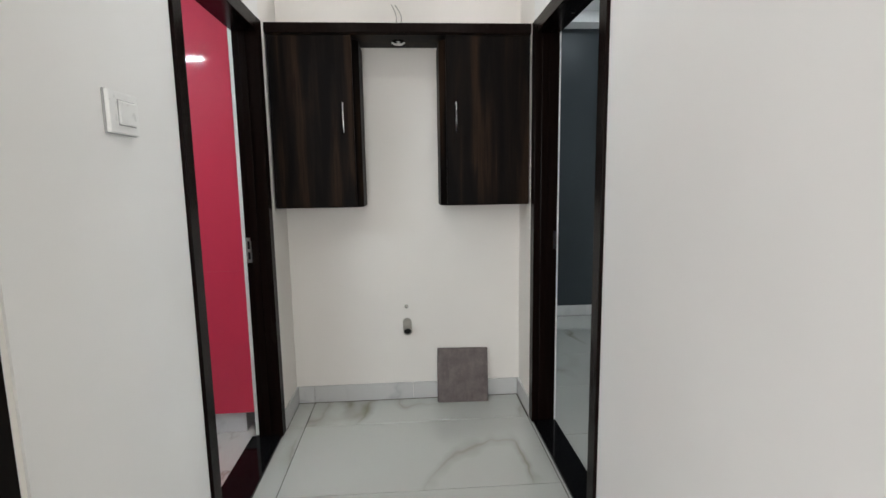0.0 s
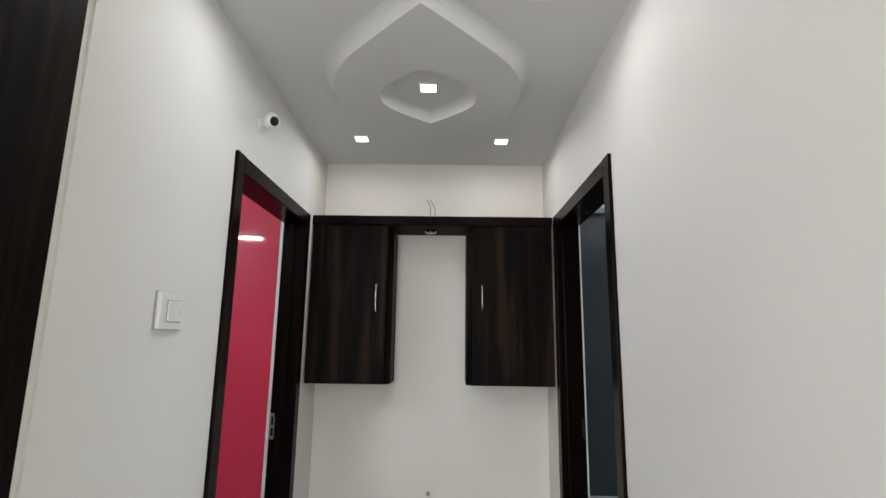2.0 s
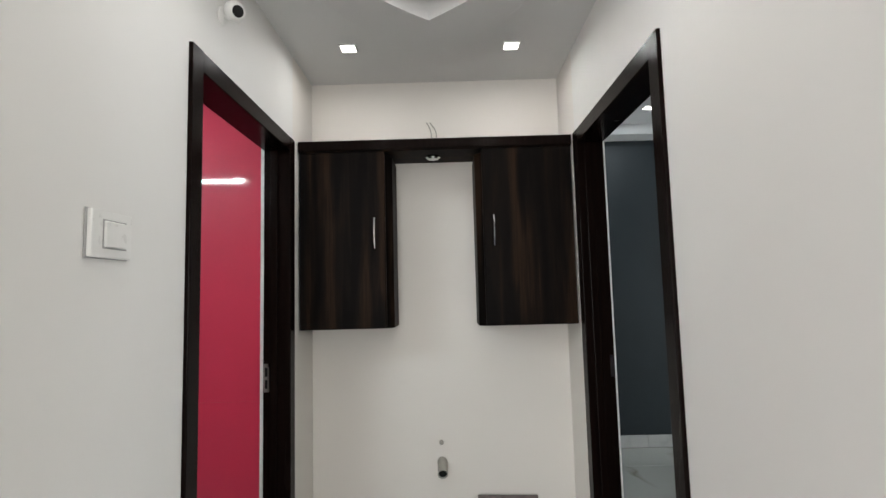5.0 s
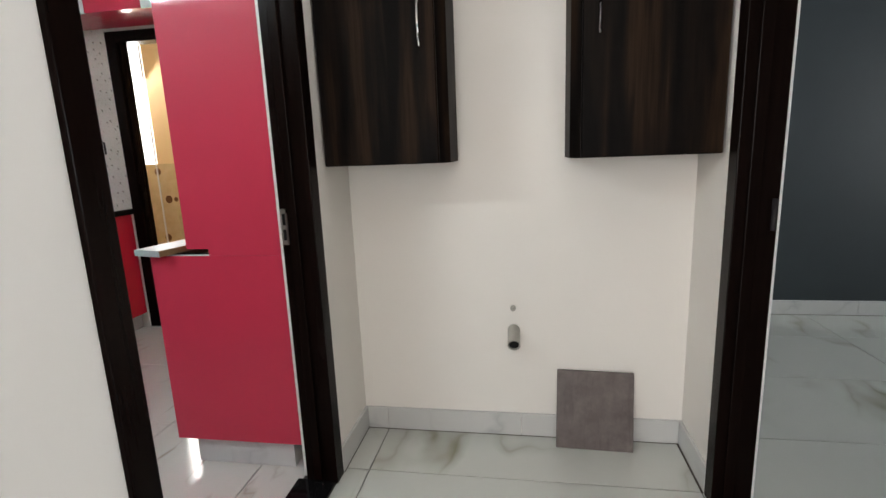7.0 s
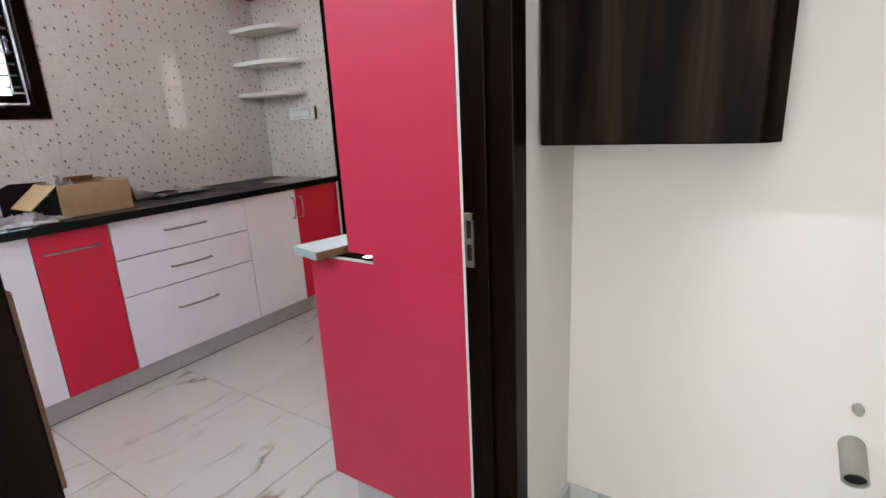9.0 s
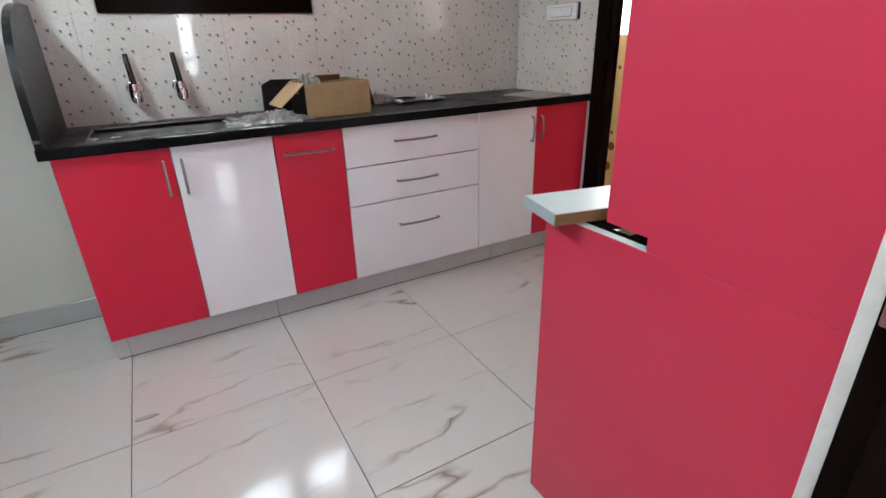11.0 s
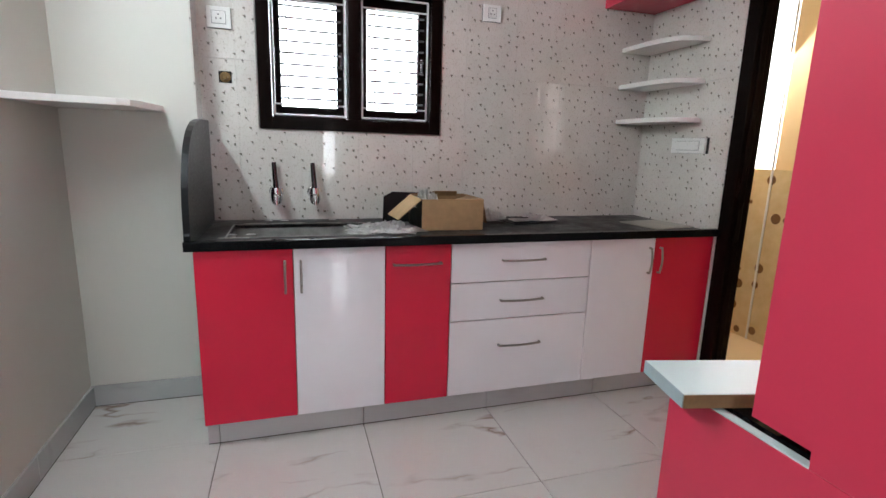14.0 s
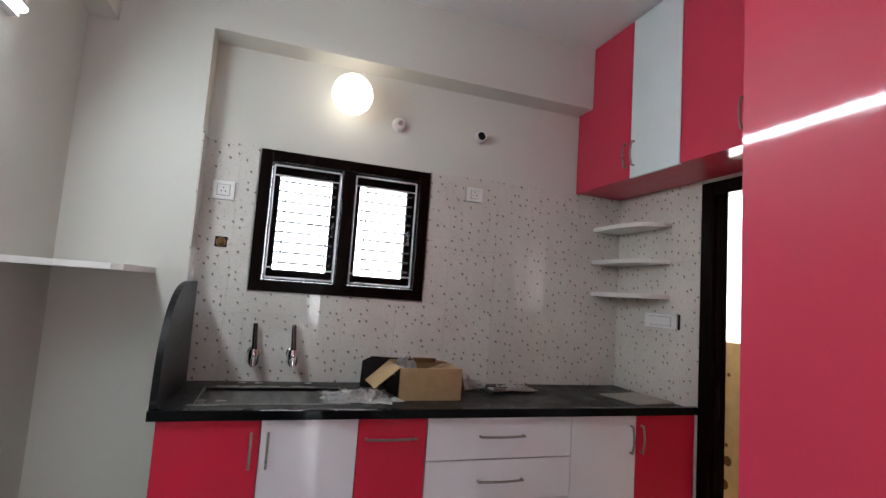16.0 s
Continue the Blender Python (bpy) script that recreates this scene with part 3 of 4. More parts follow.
part("window_frame", boxes((4.62, 4.70, 3.181, 3.23, 0.661, 2.059), (4.62, 4.70, 4.31, 4.359, 0.661, 2.059), (4.62, 4.70, 3.23, 4.31, 0.661, 0.71), (4.62, 4.70, 3.23, 4.31, 2.01, 2.059),
                           (4.62, 4.70, 3.23, 4.31, 0.95, 1.01), (4.62, 4.70, 3.74, 3.80, 0.71, 0.95), (4.62, 4.70, 3.74, 3.80, 1.01, 2.01)), M_FRAME, bw, bevel=0.003)
tagged(obj("backdrop", boxes((5.3, 5.32, 2.2, 5.4, -0.2, 3.2)), M_SKYLIT), "bright daylight outside the bedroom window", "backdrop", "", "structure")

# ---- floors: a screed under separate polished tiles ----
fl_pass = structure("floor", boxes((-2.6, XR, -2.5, 0.1, -0.1, -0.006), (XL, XR, 0.1, YE, -0.1, -0.006)), M_GROUT, "white veined marble tiles of the passage floor", "floor")
fl_kit = structure("floor_kitchen", boxes((XW, XK, YA, YR, -0.1, -0.006)), M_KGROUT, "white veined marble tiles of the kitchen floor", "floor")
fl_bed = structure("floor_bedroom", boxes((RX, 4.6, 0.6, 5.24, -0.1, -0.006)), M_GROUT, "white veined marble tiles of the bedroom floor", "floor")


def lay(parent, x0, x1, y0, y1, gx, gy, sx, sy, material, joint=0.0022):
    """Tiles on a grid through (gx, gy), cut at the room's edges, sharing meshes of one size."""
    made = {}
    nx0, ny0 = math.floor((x0 - gx) / sx), math.floor((y0 - gy) / sy)
    for i in range(nx0, math.ceil((x1 - gx) / sx)):
        for j in range(ny0, math.ceil((y1 - gy) / sy)):
            a, b = max(gx + i * sx, x0) + joint, min(gx + (i + 1) * sx, x1) - joint
            c, d = max(gy + j * sy, y0) + joint, min(gy + (j + 1) * sy, y1) - joint
            if b - a < 0.01 or d - c < 0.01:
                continue
            key = (round(b - a, 3), round(d - c, 3))
            if key not in made:
                w, h = (b - a) / 2, (d - c) / 2
                bm = boxes((-w, w, -h, h, -0.006, 0.0))
                ob = obj("tile", bm, material, 0.0008)
                made[key] = ob.data
            else:
                ob = new("tile", made[key])
            ob.parent = parent
            ob.location = ((a + b) / 2, (c + d) / 2, random.uniform(-0.0003, 0.0003))


# ---- doors' frames and sills ----


def door_frame(name, label, axis, wall0, wall1, a0, a1, top, face=0.066, proud=0.012):
    """A frame lining an opening: two jambs, a head with a rebate, architraves on both faces."""
    place = ((wall0 + wall1) / 2, (a0 + a1) / 2, 0) if axis == "x" else ((a0 + a1) / 2, (wall0 + wall1) / 2, 0)
    root = thing(name, place, label, "door frame")
    tagged(root, kind="structure")

    def put(nm, u0, u1, v0, v1, z0, z1, bev=0.003):
        row = (u0, u1, v0, v1, z0, z1) if axis == "x" else (v0, v1, u0, u1, z0, z1)
        return part(nm, boxes(row), M_FRAME, root, bevel=bev)

    lo, hi = wall0 - proud, wall1 + proud
    put("jamb", lo, hi, a0, a0 + face, 0, top)
    put("jamb", lo, hi, a1 - face, a1, 0, top)
    put("head", lo + 0.001, hi - 0.001, a0 + face, a1 - face, top - face, top - 0.001)
    put("stop", (lo + hi) / 2 - 0.03, (lo + hi) / 2 + 0.005, a0 + face, a0 + face + 0.012, 0.02, top - face)
    put("stop", (lo + hi) / 2 - 0.03, (lo + hi) / 2 + 0.005, a1 - face - 0.012, a1 - face, 0.02, top - face)
    return root


dk = door_frame("door_frame_kitchen", "dark polished wooden frame of the kitchen doorway", "x", -0.521, XL, 2.226, 3.189, 2.124)
part("striker_plate", boxes((-0.529, -0.505, 3.1175, 3.1235, 0.945, 1.072)), M_STEEL, dk, "steel striker plate", 0.002)
hinge = part("hinge_recess", boxes((-0.521, -0.452, 2.2915, 2.3052, 0.985, 1.165)), M_RAW, dk, "raw brown wood where a hinge was cut in", 0.0005)
part("slot", boxes((-0.512, -0.478, 2.3050, 2.3058, 0.992, 1.004)), M_BLACK, hinge)
for hz in (1.03, 1.085, 1.14):
    part("screw", lathe(bmesh.new(), [(0.0, 0.0), (0.005, 0.0), (0.0045, 0.002), (0.0, 0.0025)], (-0.484, 2.3052, hz), (0, 1, 0), 10), M_CHROME, hinge)
part("keyhole", boxes((-0.522, -0.511, 3.1163, 3.1185, 1.015, 1.055)), M_BLACK, dk)
part("keyhole", boxes((-0.522, -0.511, 3.1163, 3.1185, 0.962, 1.0)), M_BLACK, dk)
part("white_trim", boxes((-0.5605, -0.5345, 3.156, 3.189, 0.0, 2.124)), M_EDGE, dk, "white plaster edge strip", 0.002)
db = door_frame("door_frame_bedroom", "dark polished wooden frame of the bedroom doorway", "x", XR, RX - 0.008, 2.24, 3.215, 2.129)
part("white_trim", boxes((RX + 0.0045, RX + 0.013, 3.152, 3.2, 0.0, 2.128)), M_EDGE, db, "white plaster edge strip", 0.002)
part("striker_plate", boxes((RX - 0.018, RX + 0.0, 3.1435, 3.1495, 0.97, 1.07)), M_DARKCHROME, db, "dark steel striker plate", 0.002)
door_frame("door_frame_bath", "dark polished wooden frame of the bathroom doorway", "y", YR, YB - 0.012, -2.544, -1.451, 2.134, 0.075)
structure("sill_kitchen", boxes((XK - 0.01, XL + 0.005, 2.292, 3.123, -0.05, 0.014)), M_GRAN, "black granite sill of the kitchen doorway", "door sill", 0.003)
structure("sill_bedroom", boxes((XR - 0.005, RX + 0.01, 2.306, 3.149, -0.05, 0.014)), M_GRAN, "black granite sill of the bedroom doorway", "door sill", 0.003)
structure("sill_bath", boxes((-2.469, -1.526, YR - 0.01, YB + 0.01, -0.05, 0.012)), M_GRAN, "black granite sill of the bathroom doorway", "door sill", 0.003)


# ---- skirting ----
def skirting(name, x0, x1, y0, y1, cuts, along, label="grey veined marble skirting", material=M_PSKIRT):
    """Skirting in pieces, split at the cuts along an axis."""
    root = thing(name, ((x0 + x1) / 2, (y0 + y1) / 2, 0), label, "skirting")
    tagged(root, kind="structure")
    ends = [x0 if along == "x" else y0, *cuts, x1 if along == "x" else y1]
    for a, b in zip(ends, ends[1:]):
        row = (a + 0.001, b - 0.001, y0, y1, 0.0005, 0.105) if along == "x" else (x0, x1, a + 0.001, b - 0.001, 0.0005, 0.105)
        part("skirting_tile", boxes(row), material, root, bevel=0.0015)
    seam = (x0 + 0.002, x1 - 0.002, y0 - 0.002, y1 + 0.002, -0.0055, 0.0028) if along == "x" else (x0 - 0.002, x1 + 0.002, y0 + 0.002, y1 - 0.002, -0.0055, 0.0028)
    part("dirt_seam", boxes(seam), M_GROUT, root, "dark dirty joint along the floor")


skirting("baseboard_end", XL + 0.012, XR - 0.012, YE - 0.012, YE, (-0.313, 0.29), "x")
skirting("baseboard_niche_left", XL, XL + 0.012, 3.192, YE - 0.001, (), "y")
skirting("baseboard_niche_right", XR - 0.012, XR, 3.218, YE - 0.001, (), "y")
skirting("baseboard_passage_left", XL, XL + 0.012, YH, 2.21, (), "y")
skirting("baseboard_passage_right", XR - 0.012, XR, -2.4, 2.236, (0.3, 0.9, 1.5), "y")
skirting("baseboard_column", XA, XA + 0.012, YA + 0.012, 2.12, (), "y", material=M_SKIRT)
skirting("baseboard_kitchen_left", XA, XK, YA, YA + 0.012, (-2.5, -1.9, -1.3), "x", material=M_SKIRT)
skirting("baseboard_bedroom", RX, 4.6, 5.228, 5.24, (2.0, 2.6, 3.2, 3.8), "x", "pale marble skirting under the navy wall")

# ---- passage things ----


def downlight(x, y, z):
    root = thing("ceiling_light", (x, y, z), "small square recessed led ceiling light, lit", "ceiling light", "recessed ceiling lights")
    s = 0.04
    part("rim", boxes((x - s, x + s, y - s, y - s + 0.007, z - 0.006, z), (x - s, x + s, y + s - 0.007, y + s, z - 0.006, z),
                      (x - s, x - s + 0.007, y - s + 0.007, y + s - 0.007, z - 0.006, z), (x + s - 0.007, x + s, y - s + 0.007, y + s - 0.007, z - 0.006, z)), M_PLAST, root)
    part("diffuser", boxes((x - s + 0.007, x + s - 0.007, y - s + 0.007, y + s - 0.007, z - 0.004, z)), M_LED, root, "glowing white diffuser")


for sx_, sy_ in SPOTS:
    downlight(sx_, sy_, ZC)
downlight(1.93, 4.65, 2.78)

# hanging cabinets at the passage's end
CF = 3.272


def wall_cabinet(side):
    """Walnut hanging cabinet: body, door with bow handle, cut-off corner towards the open middle."""
    outer, inner = (XL + 0.006, 0.047) if side < 0 else (XR - 0.006, 0.466)
    edge = inner + side * 0.03
    root = thing("wall_cabinet", ((outer + inner) / 2, 3.4, 1.205), "dark walnut hanging cabinet on the passage's end wall", "wall cabinet", "passage wall cabinets")
    pts = [(outer, CF + 0.02), (edge, CF + 0.02), (inner, CF + 0.055), (inner, YE - 0.001), (outer, YE - 0.001)]
    part("body", prism(bmesh.new(), pts, "z", 1.205, 2.07), M_WOOD, root, bevel=0.0015)
    lo, hi = sorted((outer, edge))
    door = part("door", boxes((lo + 0.003, hi - 0.003, CF, CF + 0.0185, 1.207, 2.085)), M_WOOD, root, bevel=0.002)
    hx = edge + side * 0.055
    part("handle", bow((hx, CF + 0.002, 1.60), (hx, CF + 0.002, 1.745), (0, -1, 0), 0.026, 0.0045), M_CHROME, door, "slim chrome bow handle", smooth=True)
    return root


wall_cabinet(-1)
wall_cabinet(1)
bridge = thing("cabinet_pelmet", (0.26, 3.4, 2.09), "dark walnut board bridging the two hanging cabinets", "pelmet")
part("board", boxes((XL + 0.004, XR - 0.004, CF + 0.004, YE - 0.001, 2.087, 2.138)), M_WOOD, bridge, bevel=0.002)
part("front_strip", boxes((XL + 0.003, XR - 0.003, CF - 0.006, CF + 0.003, 2.094, 2.143)), M_FRAME, bridge, bevel=0.001)
spot = thing("spotlight", (0.255, 3.40, 2.08), "small round chrome spotlight under the walnut board", "spotlight")
part("ring", lathe(bmesh.new(), [(0.02, 0.004), (0.036, 0.004), (0.038, -0.004), (0.028, -0.012), (0.02, -0.010)], (0.255, 3.40, 2.083), (0, 0, 1), 24), M_CHROME, spot, smooth=True)
part("lens", lathe(bmesh.new(), [(0.0, -0.006), (0.021, -0.006), (0.021, 0.003), (0.0, 0.003)], (0.255, 3.40, 2.083), (0, 0, 1), 20), M_PLAST, spot)

wire = thing("cable_end", (0.23, 3.5, 2.2), "loose grey cable ends out of the wall above the cabinets", "cable")
for dx, bend in ((0.0, 0.025), (0.018, 0.035)):
    pts = [(0.222 + dx, YE + 0.002, 2.315)]
    for i in range(9):
        f = i / 8
        pts.append((0.222 + dx + bend * math.sin(f * 3.0), YE - 0.012 - 0.02 * math.sin(f * 2.6), 2.312 - 0.15 * f))
    part("wire", tube(bmesh.new(), pts, 0.0032, 6), M_PVC, wire, smooth=True)

pipe = thing("drain_pipe", (0.265, 3.5, 0.5), "short open grey plastic drain pipe in the wall", "pipe")
bm = bmesh.new()
lathe(bm, [(0.021, 0.0), (0.026, 0.0), (0.027, 0.018), (0.026, 0.022), (0.026, 0.103), (0.0265, 0.105), (0.022, 0.105), (0.021, 0.04)], (0.262, YE + 0.01, 0.490), (0.02, -0.94, -0.34), 22)
part("pipe", bm, M_PVC, pipe, smooth=True)
# a black disc near the mouth makes the dark of the bore
part("bore", lathe(bmesh.new(), [(0.0, 0.09), (0.0215, 0.09), (0.0215, 0.098), (0.0, 0.098)], (0.262, YE + 0.01, 0.490), (0.02, -0.94, -0.34), 18), M_BLACK, pipe)
plug = thing("pipe_outlet", (0.26, 3.52, 0.585), "small grey water outlet stub in the wall", "pipe")
part("stub", lathe(bmesh.new(), [(0.011, -0.005), (0.012, 0.012), (0.008, 0.016), (0.008, 0.028), (0.005, 0.028)], (0.26, YE, 0.588), (0, -1, 0), 14), M_PVC, plug, smooth=True)

tile = thing("stone_tile", (0.59, 3.45, 0), "loose brown-grey stone tile leaning against the wall", "tile")
slab = part("slab", boxes((-0.155, 0.155, -0.006, 0.006, 0, 0.325)), M_SLATE, tile, bevel=0.002)
slab.matrix_parent_inverse = Matrix.Identity(4)
slab.matrix_basis = pose(0, -0.004, 0.001, -13.5, 1.4, 0)


def switch_plate(name, label, centre, out, w, h, rockers, dots=0):
    """A wall plate: a bevelled frame with rockers or a socket's holes."""
    c, out = Vector(centre), Vector(out)
    side = Vector((0, 0, 1)).cross(out)
    root = thing(name, centre, label, "switch")

    def slab_at(nm, u0, u1, v0, v1, d0, d1, mat, bev):
        bm = bmesh.new()
        box(bm, u0, u1, v0, v1, d0, d1)
        m = Matrix((side.to_4d(), Vector((0, 0, 1, 0)), out.to_4d(), (0, 0, 0, 1))).transposed()
        m.translation = c
        for k in (0, 1, 2):
            m[3][k] = 0
        m[3][3] = 1
        bm.transform(m)
        return part(nm, bm, mat, root, bevel=bev)

    # grey rim and rocker borders draw the shadow lines round plate and rockers
    slab_at("back_rim", -w / 2 - 0.002, w / 2 + 0.002, -h / 2 - 0.002, h / 2 + 0.002, 0.0, 0.006, M_SHADE, 0.0015)
    slab_at("plate", -w / 2, w / 2, -h / 2, h / 2, 0.0055, 0.016, M_PLAST, 0.003)
    for a, b in rockers:
        slab_at("gap", a - 0.003, b + 0.003, -h * 0.28 - 0.003, h * 0.28 + 0.003, 0.015, 0.0166, M_SHADE, 0.0)
        slab_at("rocker", a, b, -h * 0.28, h * 0.28, 0.0155, 0.021, M_PLAST, 0.002)
    for k in range(dots):
        ang = math.pi / 2 + k * 2.1
        u, v = 0.012 * math.cos(ang), 0.012 * math.sin(ang)
        slab_at("hole", u - 0.003, u + 0.003, v - 0.003, v + 0.003, 0.0205, 0.0215, M_BLACK, 0.0)
    return root


switch_plate("wall_switch", "square white wall switch in the passage", (XL, 1.90, 1.517), (1, 0, 0), 0.128, 0.10, [(-0.028, 0.042)])

cctv = thing("security_camera", (XL, 2.40, 2.30), "small white dome security camera high on the passage wall", "security camera")
part("base", lathe(bmesh.new(), [(0.0, 0), (0.03, 0), (0.03, 0.008), (0.012, 0.014), (0.012, 0.03)], (XL, 2.425, 2.315), (1, 0, -0.1), 18), M_PLAST, cctv, smooth=True)
part("head", lathe(bmesh.new(), [(0.0, -0.034), (0.02, -0.029), (0.032, -0.012), (0.034, 0.003), (0.029, 0.019), (0.023, 0.025)], (XL + 0.045, 2.425, 2.33), (0.72, -0.6, -0.36), 24), M_PLAST, cctv, smooth=True)
part("lens", lathe(bmesh.new(), [(0.0, 0.02), (0.021, 0.02), (0.019, 0.026), (0.008, 0.029), (0.0, 0.029)], (XL + 0.045, 2.425, 2.33), (0.72, -0.6, -0.36), 22), M_BLACK, cctv, "black lens", smooth=True)

unit = thing("wall_unit", (XL, 1.0, 0), "tall dark walnut wall unit beside the passage opening", "wall unit")
part("panel", boxes((XL - 0.005, XL + 0.012, 0.35, 1.452, 0.002, 2.179)), M_WOOD, unit, bevel=0.002)
part("cornice", boxes((XL - 0.005, XL + 0.026, 0.34, 1.484, 2.18, 2.224)), M_FRAME, unit, bevel=0.003)
part("edge_strip", boxes((XL - 0.005, XL + 0.010, 1.4525, 1.4558, 0.002, 2.179)), M_EDGE, unit, bevel=0.001)

# ---- kitchen: base units along the window wall ----
FX = -2.546
Z0, Z1 = 0.12, 0.876


def base_unit(y0, y1, material, colour, handle):
    """A base cabinet: carcass and one glossy door with a bow handle."""
    root = thing("base_cabinet", (-2.9, (y0 + y1) / 2, Z0), f"kitchen base cabinet with a glossy {colour} door", "cabinet", "kitchen base cabinets")
    # body is grey, not white, to put shade into the slits round the door
    part("body", boxes((-3.1, FX - 0.032, y0 + 0.001, y1 - 0.001, Z0, Z1 if y0 > 2.9 else 0.66)), M_GAPSHADE, root)
    door = part("door", boxes((FX - 0.018, FX, y0 + 0.0015, y1 - 0.0015, Z0 - 0.002, Z1 - 0.001)), material, root, bevel=0.0015)
    if handle == "top":
        a, b = (FX, y0 + 0.038, 0.788), (FX, y1 - 0.052, 0.788)
    else:
        hy = y1 - 0.034 if handle == "right" else y0 + 0.03
        a, b = (FX, hy, 0.688), (FX, hy, 0.82)
    part("handle", bow(a, b, (1, 0, 0)), M_STEEL, door, "brushed steel bow handle", smooth=True)
    return root


base_unit(2.157, 2.535, M_RED, "red", "right")
base_unit(2.535, 2.923, M_WHITE, "white", "left")
base_unit(2.923, 3.229, M_RED, "red", "top")
base_unit(3.966, 4.350, M_WHITE, "white", "right")
base_unit(4.350, 4.728, M_RED, "red", "left")
drw = thing("drawer_cabinet", (-2.9, 3.6, Z0), "kitchen base cabinet with three glossy white drawers", "cabinet", "kitchen base cabinets")
part("body", boxes((-3.1, FX - 0.032, 3.23, 3.965, Z0, Z1)), M_GAPSHADE, drw)
for a, b in ((0.118, 0.4932), (0.4978, 0.6812), (0.6858, Z1 - 0.001)):
    front = part("drawer_front", boxes((FX - 0.018, FX, 3.2305, 3.9645, a, b)), M_WHITE, drw, bevel=0.0015)
    hz = 0.362 if b < 0.5 else 0.59 if b < 0.7 else 0.787
    part("handle", bow((FX, 3.484, hz), (FX, 3.704, hz), (1, 0, 0)), M_STEEL, front, "brushed steel bow handle", smooth=True)
filler = thing("filler_panel", (-2.7, 4.74, 0), "narrow white panel closing the cabinets at the doorway", "panel")
part("panel", boxes((-3.0, FX + 0.002, 4.730, 4.7465, 0.0, 0.874)), M_EDGE, filler, bevel=0.001)
skirting("plinth", -2.612, -2.60, 2.157, 4.729, (2.205, 2.832, 3.459, 4.086), "y", "grey marble plinth under the base cabinets", M_PLINTH)

# counter with sink, nosing and curved upstand
counter = thing("worktop", (-2.9, 3.4, Z1), "black granite kitchen worktop, dusty, with a raised front lip", "worktop")
ZT = 0.894
SY0, SY1, SX0, SX1 = 2.265, 2.90, -3.075, -2.715
bm = bmesh.new()
oa = ((XW + 0.009, 2.1525), (-2.5595, 2.1525), (-2.5595, YR - 0.009), (XW + 0.009, YR - 0.009))
ob_ = ((SX0, SY0), (SX1, SY0), (SX1, SY1), (SX0, SY1))
lvl = [[[bm.verts.new((x, y, z)) for x, y in ring] for ring in (oa, ob_)] for z in (Z1 + 0.001, ZT)]
for n in range(4):
    m = (n + 1) % 4
    (a0, b0), (a1, b1) = lvl
    bm.faces.new((a0[n], a0[m], a1[m], a1[n]))
    bm.faces.new((b0[n], b1[n], b1[m], b0[m]))
    bm.faces.new((a1[n], a1[m], b1[m], b1[n]))
    bm.faces.new((a0[n], b0[n], b0[m], a0[m]))
part("top", bm, M_GRANDUST, counter, "dusty granite top")
part("nosing", boxes((-2.559, -2.522, 2.128, YR - 0.009, Z1 - 0.002, 0.914)), M_GRAN, counter, bevel=0.005)
up = [(-2.559, Z1), (-2.559, 0.93)]
for i in range(15):
    f = i / 14 * math.pi / 2
    up.append((-3.2 + 0.635 * max(math.cos(f), 0.0) ** 0.6, 0.94 + 0.46 * math.sin(f) ** 0.85))
up += [(-3.246, 1.4), (-3.246, Z1)]
part("upstand", prism(bmesh.new(), up, "y", 2.1265, 2.152), M_HONED, counter, "curved black granite upstand", 0.003)
sink = thing("sink", (-2.98, 2.6, 0.7), "rectangular steel kitchen sink, stained, set in the worktop", "sink")
bm = boxes((SX0 - 0.008, SX0, SY0 - 0.008, SY1 + 0.008, 0.70, ZT + 0.002), (SX1, SX1 + 0.008, SY0 - 0.008, SY1 + 0.008, 0.70, ZT + 0.002),
           (SX0, SX1, SY0 - 0.008, SY0, 0.70, ZT + 0.002), (SX0, SX1, SY1, SY1 + 0.008, 0.70, ZT + 0.002), (SX0, SX1, SY0, SY1, 0.69, 0.70))
part("basin", bm, M_SINK, sink)
part("drain", lathe(bmesh.new(), [(0.0, 0.0), (0.045, 0.0), (0.045, 0.004), (0.03, 0.002), (0.0, 0.001)], (-2.9, 2.58, 0.7005), (0, 0, 1), 20), M_CHROME, sink, smooth=True)


def tap(y):
    root = thing("tap", (XW + 0.01, y, 1.05), "chrome wall-mounted tap over the sink", "tap", "sink taps")
    x = XW + 0.009
    part("flange", lathe(bmesh.new(), [(0.0, 0), (0.038, 0), (0.036, 0.009), (0.024, 0.016), (0.018, 0.045)], (x, y, 1.045), (1, 0, 0), 20), M_CHROME, root, smooth=True)
    part("body", lathe(bmesh.new(), [(0.0, -0.058), (0.022, -0.058), (0.031, -0.04), (0.033, 0.0), (0.026, 0.026), (0.0, 0.03)], (x + 0.055, y, 1.045), (0, 0, 1), 20), M_CHROME, root, smooth=True)
    part("spout", tube(bmesh.new(), [(x + 0.055, y, 1.04), (x + 0.085, y, 1.035), (x + 0.11, y, 1.015), (x + 0.115, y, 0.985)], 0.011, 12), M_CHROME, root, smooth=True)
    part("lever", tube(bmesh.new(), [(x + 0.055, y, 1.065), (x + 0.05, y - 0.003, 1.12), (x + 0.035, y - 0.006, 1.17), (x + 0.03, y - 0.007, 1.2)], 0.0145, 10, 0.8), M_DARKCHROME, root, "slim dark chrome lever", smooth=True)


tap(2.462)
tap(2.658)

# window
win = thing("window_1", (XW, 2.878, 1.373), "dark brown wooden double casement window with white grilles", "window")
tagged(win, kind="structure")
WY0, WY1, WZ0, WZ1 = 2.394, 3.361, 1.372, 2.146
FW = 0.062
